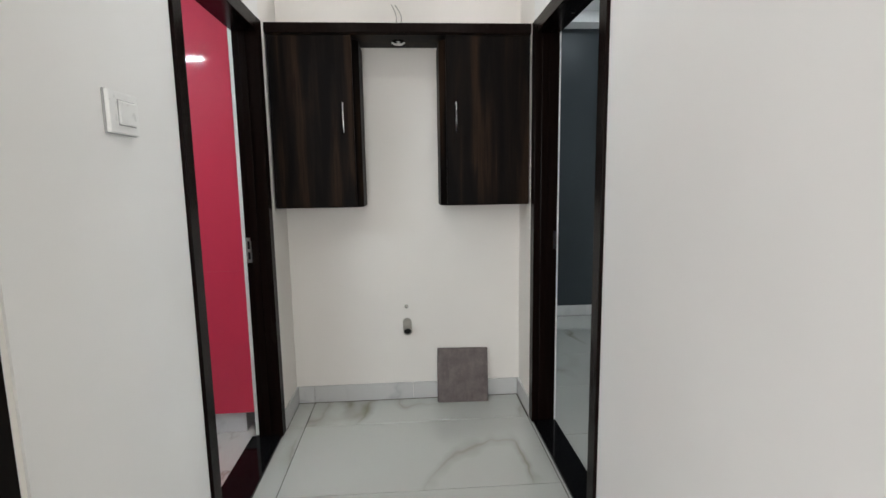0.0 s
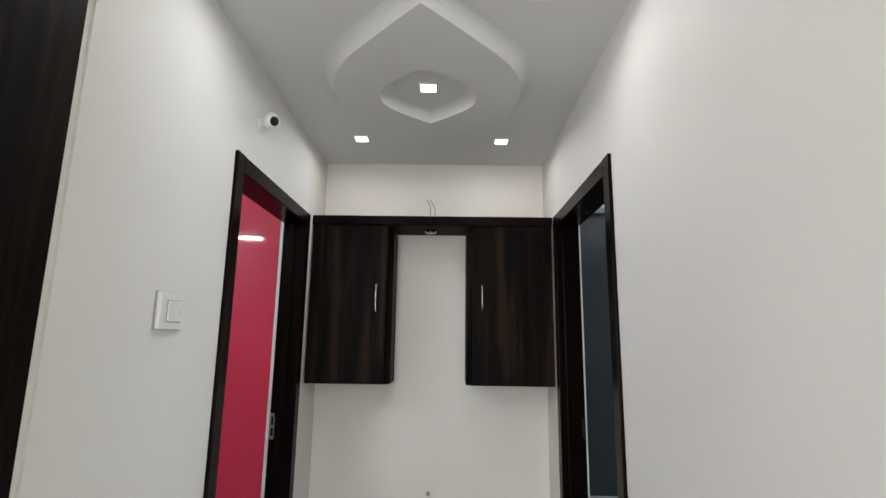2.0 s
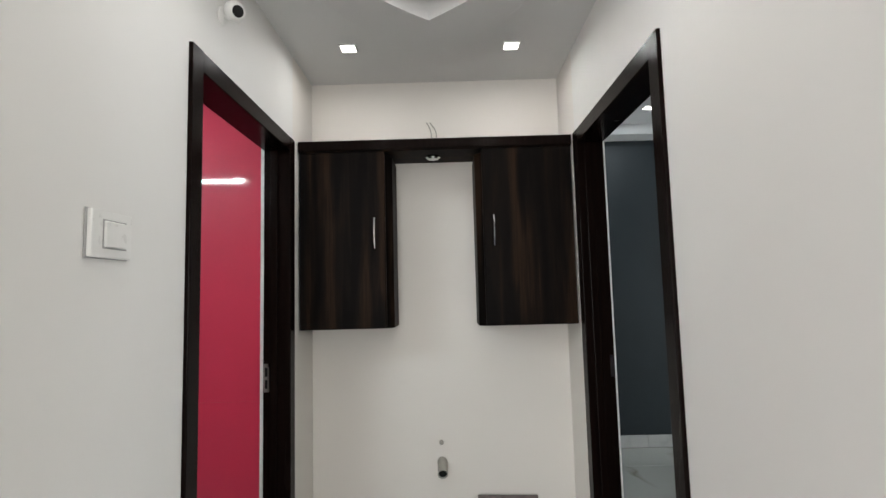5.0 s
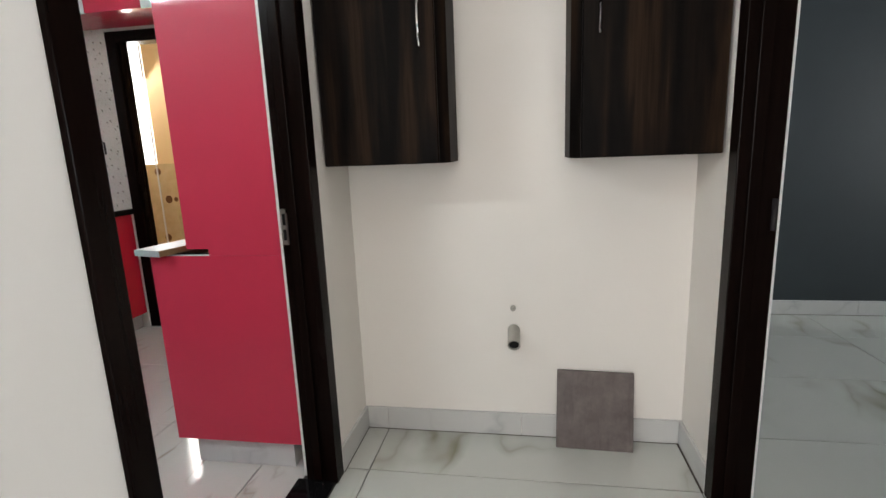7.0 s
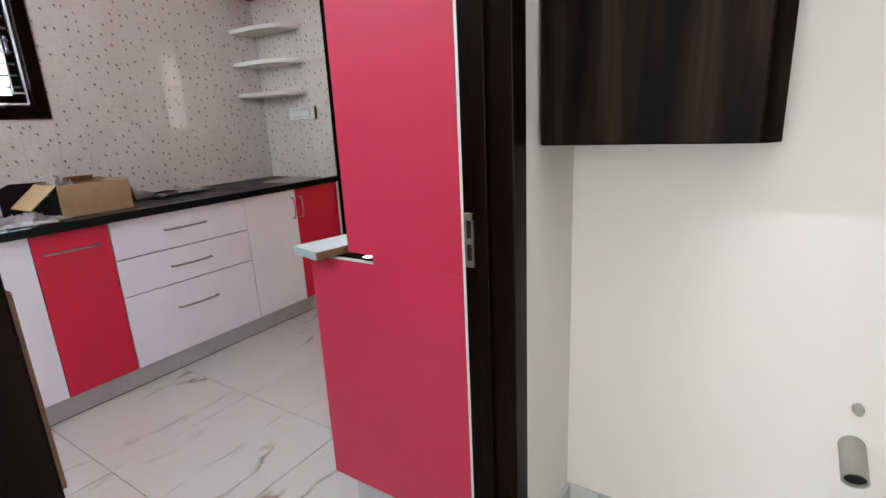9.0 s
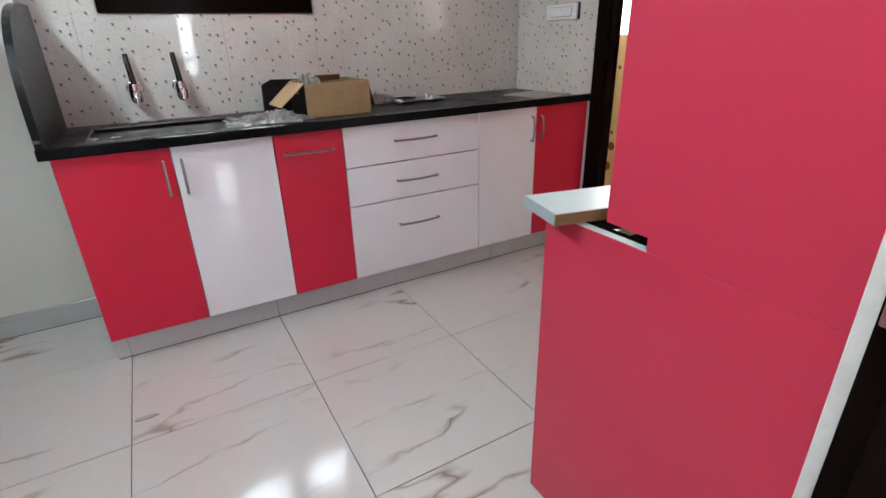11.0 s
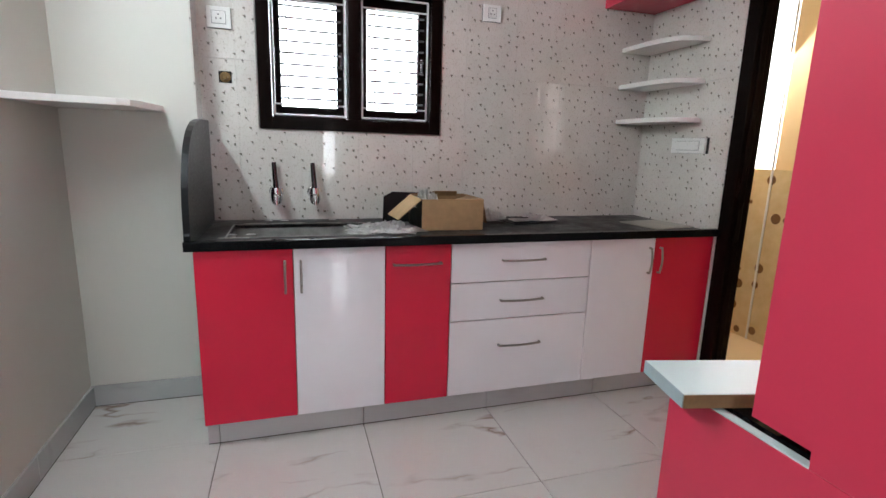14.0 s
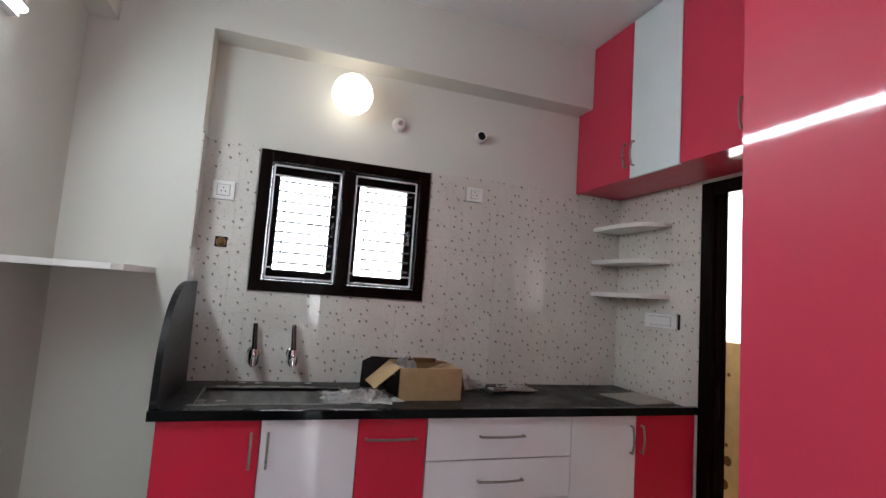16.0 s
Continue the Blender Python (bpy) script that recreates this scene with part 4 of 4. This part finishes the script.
part("window_frame", boxes((XW - 0.13, XW + 0.02, WY0, WY0 + FW, WZ0, WZ1), (XW - 0.13, XW + 0.02, WY1 - FW, WY1, WZ0, WZ1),
                           (XW - 0.13, XW + 0.02, WY0 + FW, WY1 - FW, WZ0, WZ0 + FW), (XW - 0.13, XW + 0.02, WY0 + FW, WY1 - FW, WZ1 - FW, WZ1),
                           (XW - 0.13, XW + 0.02, 2.846, 2.91, WZ0 + FW, WZ1 - FW)), M_FRAME, win, bevel=0.003)


def casement(y0, y1):
    z0, z1, w = WZ0 + FW + 0.002, WZ1 - FW - 0.002, 0.048
    leaf = part("casement", boxes((XW - 0.115, XW - 0.08, y0, y0 + w, z0, z1), (XW - 0.115, XW - 0.08, y1 - w, y1, z0, z1),
                                  (XW - 0.115, XW - 0.08, y0 + w, y1 - w, z0, z0 + w + 0.012), (XW - 0.115, XW - 0.08, y0 + w, y1 - w, z1 - w - 0.008, z1)), M_FRAME, win, bevel=0.003)
    pane = part("pane", boxes((XW - 0.1, XW - 0.096, y0 + w, y1 - w, z0 + w + 0.012, z1 - w - 0.008)), M_GLASS, leaf)
    pane.visible_shadow = False
    bm = bmesh.new()
    gx, r, i = XW - 0.012, 0.0055, 0.012
    a, b, c, d = y0 + i, y1 - i, z0 + i, z1 - i
    tube(bm, [(gx, a, c), (gx, b, c)], r, 6), tube(bm, [(gx, a, d), (gx, b, d)], r, 6)
    tube(bm, [(gx, a, c), (gx, a, d)], r, 6), tube(bm, [(gx, b, c), (gx, b, d)], r, 6)
    tube(bm, [(gx, a, c + 0.055), (gx, b, c + 0.055)], r * 0.8, 6), tube(bm, [(gx, a, d - 0.055), (gx, b, d - 0.055)], r * 0.8, 6)
    tube(bm, [(gx, a + 0.07, c + 0.05), (gx, a + 0.07, d - 0.05)], r * 0.8, 6), tube(bm, [(gx, b - 0.055, c + 0.05), (gx, b - 0.055, d - 0.05)], r * 0.8, 6)
    part("grille", bm, M_WHITEROD, win, "white painted steel grille", smooth=True)
    # cross bars take a dark colour in place of their backlit shade
    for k in range(9):
        zz = c + 0.085 + k * (d - c - 0.17) / 8
        part("grille_bar", tube(bmesh.new(), [(gx - 0.003, a + 0.03, zz), (gx - 0.003, b - 0.02, zz)], 0.0055, 8), M_BACKLITROD, win, smooth=True)
    part("latch", boxes((XW - 0.08, XW - 0.066, y1 - 0.035, y1 - 0.018, (z0 + z1) / 2 - 0.06, (z0 + z1) / 2 + 0.03)), M_DARKCHROME, leaf, "dark steel latch", 0.003)


casement(WY0 + FW + 0.002, 2.844)
casement(2.912, WY1 - FW - 0.002)
tagged(obj("backdrop", boxes((XW - 1.62, XW - 1.6, 0.4, 5.4, -0.2, 4.2)), M_OUT), "bright white overcast daylight outside the window", "backdrop", "", "structure")
# glowing sheet that feeds the added bathroom window
tagged(obj("backdrop", boxes((XB + 0.5, XB + 0.52, 4.7, 5.8, 0.9, 2.5)), M_PATCHGLOW), "glowing sheet behind the added bathroom window", "backdrop", "", "structure")
tagged(obj("backdrop", boxes((-3.9, -2.6, 6.2, 6.22, 0.6, 3.4)), M_OUT), "bright white daylight outside the bathroom window", "backdrop", "", "structure")

switch_plate("power_socket", "white wall socket on the floral tiles", (XW + 0.008, 2.226, 1.889), (1, 0, 0), 0.11, 0.098, [(-0.03, 0.03)], 3)
switch_plate("power_socket", "white wall socket beside the window on the floral tiles", (XW + 0.008, 3.651, 2.05), (1, 0, 0), 0.108, 0.088, [(-0.022, 0.022)], 3)
switch_plate("switch_board", "wide white switch plate on the floral tiles", (-2.823, YR - 0.008, 1.354), (0, -1, 0), 0.255, 0.085, [(-0.085, 0.085)])
gap = thing("plate_box", (-2.69, YR - 0.01, 1.354), "dark open edge of the switch box", "switch box")
part("edge", boxes((-2.694, -2.682, YR - 0.013, YR - 0.008, 1.31, 1.398)), M_BLACK, gap)
inlet = thing("water_inlet", (XW, 2.24, 1.614), "capped brass water inlet on the floral tiles", "pipe")
part("cap", lathe(bmesh.new(), [(0.0, 0), (0.026, 0), (0.026, 0.004), (0.014, 0.006), (0.014, 0.02), (0.010, 0.024), (0.0, 0.024)], (XW + 0.008, 2.24, 1.614), (1, 0, 0), 16), M_BRASS, inlet, smooth=True)
part("plate", boxes((XW + 0.008, XW + 0.0105, 2.21, 2.27, 1.587, 1.643)), M_BLACK, inlet)

# wall lamp, sensor and vent pipe above the window
lampw = thing("wall_lamp", (XW, 2.84, 2.48), "round frosted globe lamp on the kitchen wall, lit", "wall lamp")
part("globe", lathe(bmesh.new(), [(0.112 * math.sin(math.pi * i / 14), -0.112 * math.cos(math.pi * i / 14)) for i in range(15)], (-3.10, 2.838, 2.485), (0, 0, 1), 28), M_GLOBE, lampw, "glowing frosted globe", smooth=True)
part("bracket", tube(bmesh.new(), [(XW, 2.838, 2.485), (-3.20, 2.838, 2.485)], 0.03, 14), M_PLAST, lampw, smooth=True)
part("base", lathe(bmesh.new(), [(0.0, 0), (0.05, 0), (0.05, 0.012), (0.03, 0.02)], (XW, 2.838, 2.485), (1, 0, 0), 20), M_PLAST, lampw, smooth=True)
sensor = thing("ceiling_rose", (XW, 3.144, 2.413), "small round white lamp holder on the kitchen wall", "lamp holder")
part("base", lathe(bmesh.new(), [(0.0, 0), (0.042, 0), (0.04, 0.02), (0.03, 0.034), (0.018, 0.036)], (XW, 3.144, 2.413), (1, 0, 0), 22), M_PLAST, sensor, smooth=True)
part("socket", lathe(bmesh.new(), [(0.0, 0.03), (0.015, 0.03), (0.014, 0.05), (0.006, 0.052)], (XW, 3.144, 2.413), (1, 0, 0), 16), M_PVC, sensor, smooth=True)
vent = thing("vent_pipe", (XW, 3.66, 2.42), "short open white pipe through the kitchen wall", "pipe")
part("collar", lathe(bmesh.new(), [(0.024, 0), (0.036, 0), (0.036, 0.03), (0.034, 0.05), (0.026, 0.05), (0.024, 0.01)], (XW, 3.665, 2.422), (1, 0, 0), 20), M_PLAST, vent, smooth=True)
# black disc that plugs the collar, for the darkness inside the pipe
part("bore", lathe(bmesh.new(), [(0.0, 0.04), (0.0255, 0.04), (0.0255, 0.046), (0.0, 0.046)], (XW, 3.665, 2.422), (1, 0, 0), 18), M_BLACK, vent)

tl = thing("tube_light", (-1.85, YA, 2.30), "white batten tube light on the kitchen wall, lit", "tube light")
part("batten", boxes((-2.46, -1.24, YA, YA + 0.03, 2.275, 2.325)), M_PLAST, tl, bevel=0.004)
part("tube", tube(bmesh.new(), [(-2.44, YA + 0.045, 2.30), (-1.26, YA + 0.045, 2.30)], 0.014, 12), M_TUBE, tl, "glowing white tube", smooth=True)

# slab shelf in the corner
sh = thing("wall_shelf", (-2.95, 1.75, 1.43), "white painted slab shelf across the kitchen corner", "shelf")
part("slab", prism(bmesh.new(), [(XA, YA), (-2.62, YA), (-2.715, 1.90), (-2.75, 1.938), (-2.80, 1.95), (XA, 1.985)], "z", 1.425, 1.452), M_SHELF, sh, bevel=0.003)


def corner_shelf(z):
    root = thing("corner_shelf", (-3.1, 4.6, z), "white quarter-round corner shelf on the floral tiles", "shelf", "corner shelves")
    pts = [(XW + 0.008, YR - 0.008), (-2.765, YR - 0.008), (-2.765, YR - 0.06)]
    for i in range(9):
        f = i / 8 * math.pi / 2
        pts.append((-3.06 + 0.265 * max(math.cos(f), 0.0) ** 0.9, YR - 0.12 - 0.1 * math.sin(f)))
    pts += [(XW + 0.05, 4.535), (XW + 0.008, 4.535)]
    part("board", prism(bmesh.new(), pts, "z", z - 0.013, z + 0.013), M_SHELF, root, bevel=0.002)


for z in (1.495, 1.705, 1.925):
    corner_shelf(z)

# loft cabinets along the side wall
UY, UZ = 4.385, 2.152


def loft_unit(x0, x1, material, colour, handle):
    root = thing("loft_cabinet", ((x0 + x1) / 2, 4.57, UZ), f"loft cabinet with a glossy {colour} door under the ceiling", "cabinet", "kitchen loft cabinets")
    part("body", boxes((x0 + 0.001, x1 - 0.001, UY + 0.019, YR - 0.009, UZ + 0.002, ZK - 0.002)), M_REDSOFT, root)
    door = part("door", boxes((x0 + 0.0015, x1 - 0.0015, UY, UY + 0.018, UZ, ZK - 0.003)), material, root, bevel=0.0015)
    hx = x1 - 0.03 if handle == "right" else x0 + 0.034
    part("handle", bow((hx, UY, 2.222), (hx, UY, 2.36), (0, -1, 0)), M_STEEL, door, "brushed steel bow handle", smooth=True)


for n, (a, b) in enumerate(((XW + 0.01, -2.712), (-2.712, -2.34), (-2.34, -1.95), (-1.95, -1.50), (-1.50, -1.08))):
    loft_unit(a, b, (M_REDSOFT, M_LOFT)[n % 2], ("red", "cool-lit white")[n % 2], ("right", "left")[n % 2])

# side counter and tall unit beside the doorway
PY = 3.175
side = thing("side_cabinet", (-0.85, 3.9, 0), "red laminate base cabinet beside the kitchen doorway", "cabinet")
part("side_panel", boxes((-1.112, -0.5625, PY, PY + 0.018, 0.122, 0.894)), M_REDSOFT, side, bevel=0.001)
part("panel_core", boxes((-1.111, -0.8615, PY + 0.001, PY + 0.017, 0.8942, 0.8965)), M_PALE, side, "bare white panel edge")
part("body", boxes((-1.112, -0.5625, PY + 0.0185, YR - 0.01, 0.122, 0.892)), M_EDGE, side)
part("plinth", boxes((-1.05, -0.62, PY + 0.03, YR - 0.01, 0.001, 0.1215)), M_PLINTH, side, "grey marble plinth", 0.001)
part("slab", boxes((-1.10, -0.60, PY + 0.024, YR - 0.012, 0.8925, 0.9005)), M_GRAN, side, "black granite slab")
tall = thing("tall_cabinet", (-0.77, 3.6, 0.92), "tall red laminate cabinet above the side counter", "cabinet")
bm = prism(bmesh.new(), [(-0.861, 0.8944), (-0.5625, 0.8944), (-0.5625, ZK - 0.003), (-0.952, ZK - 0.003), (-0.952, 0.921), (-0.861, 0.921)], "y", PY, PY + 0.018)
part("side_panel", bm, M_REDSOFT, tall, bevel=0.0008)
part("body", boxes((-0.951, -0.5625, PY + 0.0185, 4.36, 0.9215, ZK - 0.004)), M_REDSOFT, tall)
plank = thing("wooden_plank", (-1.152, 3.149, 0.9013), "white laminated plank with a grey edge lying on the side counter", "plank")
for nm, row, mat, lab in (("board", (0.0, 0.130, 0.0, 0.34, 0.0, 0.0235), M_PALE, ""), ("edge_band", (0.0, 0.130, -0.0016, -0.0002, 0.0, 0.0235), M_BLUEEDGE, "grey-blue edge band"),
                          ("raw_edge", (0.1302, 0.1316, 0.0, 0.34, 0.0, 0.0225), M_PLY, "raw plywood edge")):
    piece = part(nm, boxes(row), mat, plank, lab, 0.0006 if nm == "board" else 0.0)
    piece.matrix_parent_inverse = Matrix.Identity(4)
    piece.matrix_basis = pose(0, 0, 0, 0, 0, -13.0)

# ---- things lying on the worktop ----
carton = thing("cardboard_box", (-2.95, 3.32, ZT), "open brown cardboard box on the worktop", "box")
bx0, bx1, by0, by1, bz = -3.05, -2.775, 3.145, 3.467, ZT + 0.002
part("front", boxes((bx1 - 0.005, bx1, by0, by1, bz, bz + 0.155)), M_CARD, carton, bevel=0.001)
part("back", boxes((bx0, bx0 + 0.005, by0, by1, bz, bz + 0.155)), M_CARDSHADE, carton, bevel=0.001)
# this side is coloured black to give the shadow under the flap
part("side", boxes((bx0 + 0.006, bx1 - 0.006, by0, by0 + 0.005, bz, bz + 0.155)), M_BLACK, carton, "side under the flap, black for its shadow", 0.001)
part("side", boxes((bx0 + 0.006, bx1 - 0.006, by1 - 0.005, by1, bz, bz + 0.155)), M_CARD, carton, bevel=0.001)
part("bottom", boxes((bx0 + 0.006, bx1 - 0.006, by0 + 0.006, by1 - 0.006, bz, bz + 0.005)), M_CARDSHADE, carton)


def flap(p, q, out, material):
    """A flap from edge p-q, reaching along out."""
    p, q, out = Vector(p), Vector(q), Vector(out)
    nrm = (q - p).cross(out).normalized() * 0.004
    bm = bmesh.new()
    base = [p, q, q + out * 0.97 + (p - q) * 0.03, p + out + (q - p) * 0.03]
    lo = [bm.verts.new(v) for v in base]
    hi = [bm.verts.new(v + nrm) for v in base]
    bm.faces.new(lo[::-1]), bm.faces.new(hi)
    for i in range(4):
        bm.faces.new((lo[i], lo[(i + 1) % 4], hi[(i + 1) % 4], hi[i]))
    part("flap", bm, material, carton, bevel=0.0008)


flap((bx0 + 0.01, by0, bz + 0.155), (bx1 - 0.01, by0, bz + 0.155), (0.02, -0.125, -0.10), M_CARD)
flap((bx0, by0 + 0.01, bz + 0.155), (bx0, by1 - 0.01, bz + 0.155), (-0.10, 0.0, -0.02), M_CARDSHADE)
flap((bx0 + 0.006, by0 + 0.12, bz + 0.15), (bx0 + 0.006, by1 - 0.06, bz + 0.15), (0.03, 0.0, 0.028), M_CARDSHADE)
flap((bx1 - 0.012, by1 - 0.004, bz + 0.15), (bx0 + 0.05, by1 - 0.004, bz + 0.15), (0.0, -0.11, -0.03), M_CARDSHADE)
flap((bx0 + 0.02, by1, bz + 0.155), (bx1 - 0.02, by1, bz + 0.155), (0.0, 0.03, -0.13), M_CARDSHADE)


def crumple(name, label, category, x, y, z, sx, sy, sz, material, n=16, seed=1):
    """A crumpled sheet: a wavy, folded grid lying on a surface."""
    bm = bmesh.new()
    rows = []
    for i in range(n + 1):
        row = []
        for j in range(n + 1):
            u, v = i / n * 2 - 1, j / n * 2 - 1
            k = noise.noise((u * 1.7 + seed, v * 1.7, seed * 3.1))
            f = noise.noise((u * 4.5, v * 4.5 + seed, seed))
            edge = max(0.0, 1 - max(abs(u), abs(v)) ** 3)
            g = noise.noise((u * 9.0 + seed, v * 9.0, seed * 1.7))
            row.append(bm.verts.new((x + sx * u * (1 + 0.45 * k) + sx * 0.1 * g, y + sy * v * (1 + 0.4 * f), z + 0.003 + sz * edge * max(0.0, 0.15 + 0.9 * abs(k) + 0.75 * abs(f) + 0.5 * abs(g) - 0.25))))
        rows.append(row)
    for a, b in zip(rows, rows[1:]):
        for j in range(n):
            bm.faces.new((a[j], a[j + 1], b[j + 1], b[j]))
    bmesh.ops.solidify(bm, geom=bm.faces[:], thickness=0.0012)
    return tagged(obj(name, bm, material, 0.0), label, category)


crumple("plastic_sheet", "crumpled clear plastic sheet by the sink", "plastic sheet", -2.83, 2.96, ZT, 0.13, 0.17, 0.055, M_FILM, 30, 2)
crumple("plastic_bag", "crumpled white plastic in the cardboard box", "plastic bag", -2.95, 3.215, bz + 0.10, 0.08, 0.075, 0.10, M_FILM, 22, 5)
crumple("plastic_wrap", "crumpled clear plastic wrap behind the box", "plastic bag", -3.11, 3.62, ZT, 0.06, 0.12, 0.09, M_FILM, 26, 8)
crumple("paper_sheet", "creased white paper on a black folder on the worktop", "paper", -3.0, 3.87, ZT + 0.014, 0.055, 0.11, 0.05, M_PAPER, 24, 11)
clip = thing("black_folder", (-3.02, 3.84, ZT), "folded black plastic strip with a white paper inside", "folder")
for nm, row, mat, lab, turn in (("cover", (-0.075, 0.075, -0.155, 0.155, 0.0, 0.003), M_BLACK, "", (0, 3, 16)), ("paper", (-0.055, 0.06, -0.10, 0.145, 0.006, 0.0085), M_PAPER, "white folded paper", (2, 6, 13)),
                                ("flap", (-0.02, 0.06, -0.16, -0.06, 0.012, 0.016), M_BLACK, "", (-7, -8, 24)), ("rib", (0.055, 0.075, -0.15, 0.15, 0.0032, 0.010), M_BLACK, "", (0, 0, 16))):
    leaf = part(nm, boxes(row), mat, clip, lab, 0.001)
    leaf.matrix_parent_inverse = Matrix.Identity(4)
    leaf.matrix_basis = pose(0, 0, 0.006, *turn)
blackbag = thing("black_tray", (-3.10, 3.17, ZT), "black plastic tray leaning behind the cardboard box", "tray")
lid = part("sheet", prism(bmesh.new(), ((-0.16, 0.0), (0.16, 0.0), (0.155, 0.13), (0.12, 0.158), (-0.1, 0.165), (-0.15, 0.14)), "x", -0.006, 0.006), M_BLACK, blackbag, bevel=0.004)
lid.matrix_parent_inverse = Matrix.Identity(4)
lid.matrix_basis = pose(0, 0, 0.002, 0, -14, -3)
sheet = thing("laminate_offcut", (-2.8, 4.6, ZT), "thin grey laminate offcut lying on the worktop", "offcut")
off = part("sheet", boxes((-0.14, 0.14, -0.17, 0.13, 0.0, 0.006)), M_SHEET, sheet, bevel=0.001)
off.matrix_parent_inverse = Matrix.Identity(4)
off.matrix_basis = pose(-0.03, 0.0, 0.001, 0, 0, 9)

# debris and smears in the sink's rim
for k, (x, y, w, d) in enumerate(((-3.10, 2.36, 0.018, 0.05), (-3.095, 2.52, 0.02, 0.085), (-3.10, 2.72, 0.016, 0.06), (-2.70, 2.30, 0.014, 0.06))):
    crumple("cement_smear", "dried pale cement smear on the sink's rim", "debris", x, y, ZT - 0.001, w, d, 0.005, M_DRIED, 10, 40 + k)
for k, (x, y) in enumerate(((-3.19, 2.42), (-3.185, 2.5), (-2.775, 2.28), (-3.19, 2.75), (-2.77, 2.36))):
    crumple("cement_crumb", "small pale cement crumb on the sink's rim", "debris", x, y, ZT, 0.012, 0.02, 0.008, M_FILM, 5, 20 + k)

chip = thing("tile_chip", (-2.128, 2.254, 0.0), "small grey-brown chip of stone lying on the kitchen floor", "debris")
flake = part("flake", prism(bmesh.new(), ((-0.012, -0.035), (0.006, -0.04), (0.012, 0.01), (0.004, 0.04), (-0.009, 0.022)), "z", 0.0005, 0.005), M_PVC, chip, bevel=0.001)
flake.matrix_parent_inverse = Matrix.Identity(4)

# ---- floor tiles last ----
lay(fl_pass, XL, XR, 0.1, YE, -0.313, 2.595 - 0.627 * 9, 1.25, 0.627, M_FLOOR)
lay(fl_pass, -2.6, XR, -2.5, 0.098, -0.313, 2.595 - 0.627 * 9, 1.25, 0.627, M_FLOOR)
lay(fl_kit, XW, XK, YA, YR, -2.005 - 0.617 * 3, 2.205 - 0.627 * 2, 0.617, 0.627, M_KFLOOR, 0.0017)
lay(fl_bed, RX, 4.6, 0.6, 5.24, RX, 0.6, 1.2, 0.6, M_FLOOR)
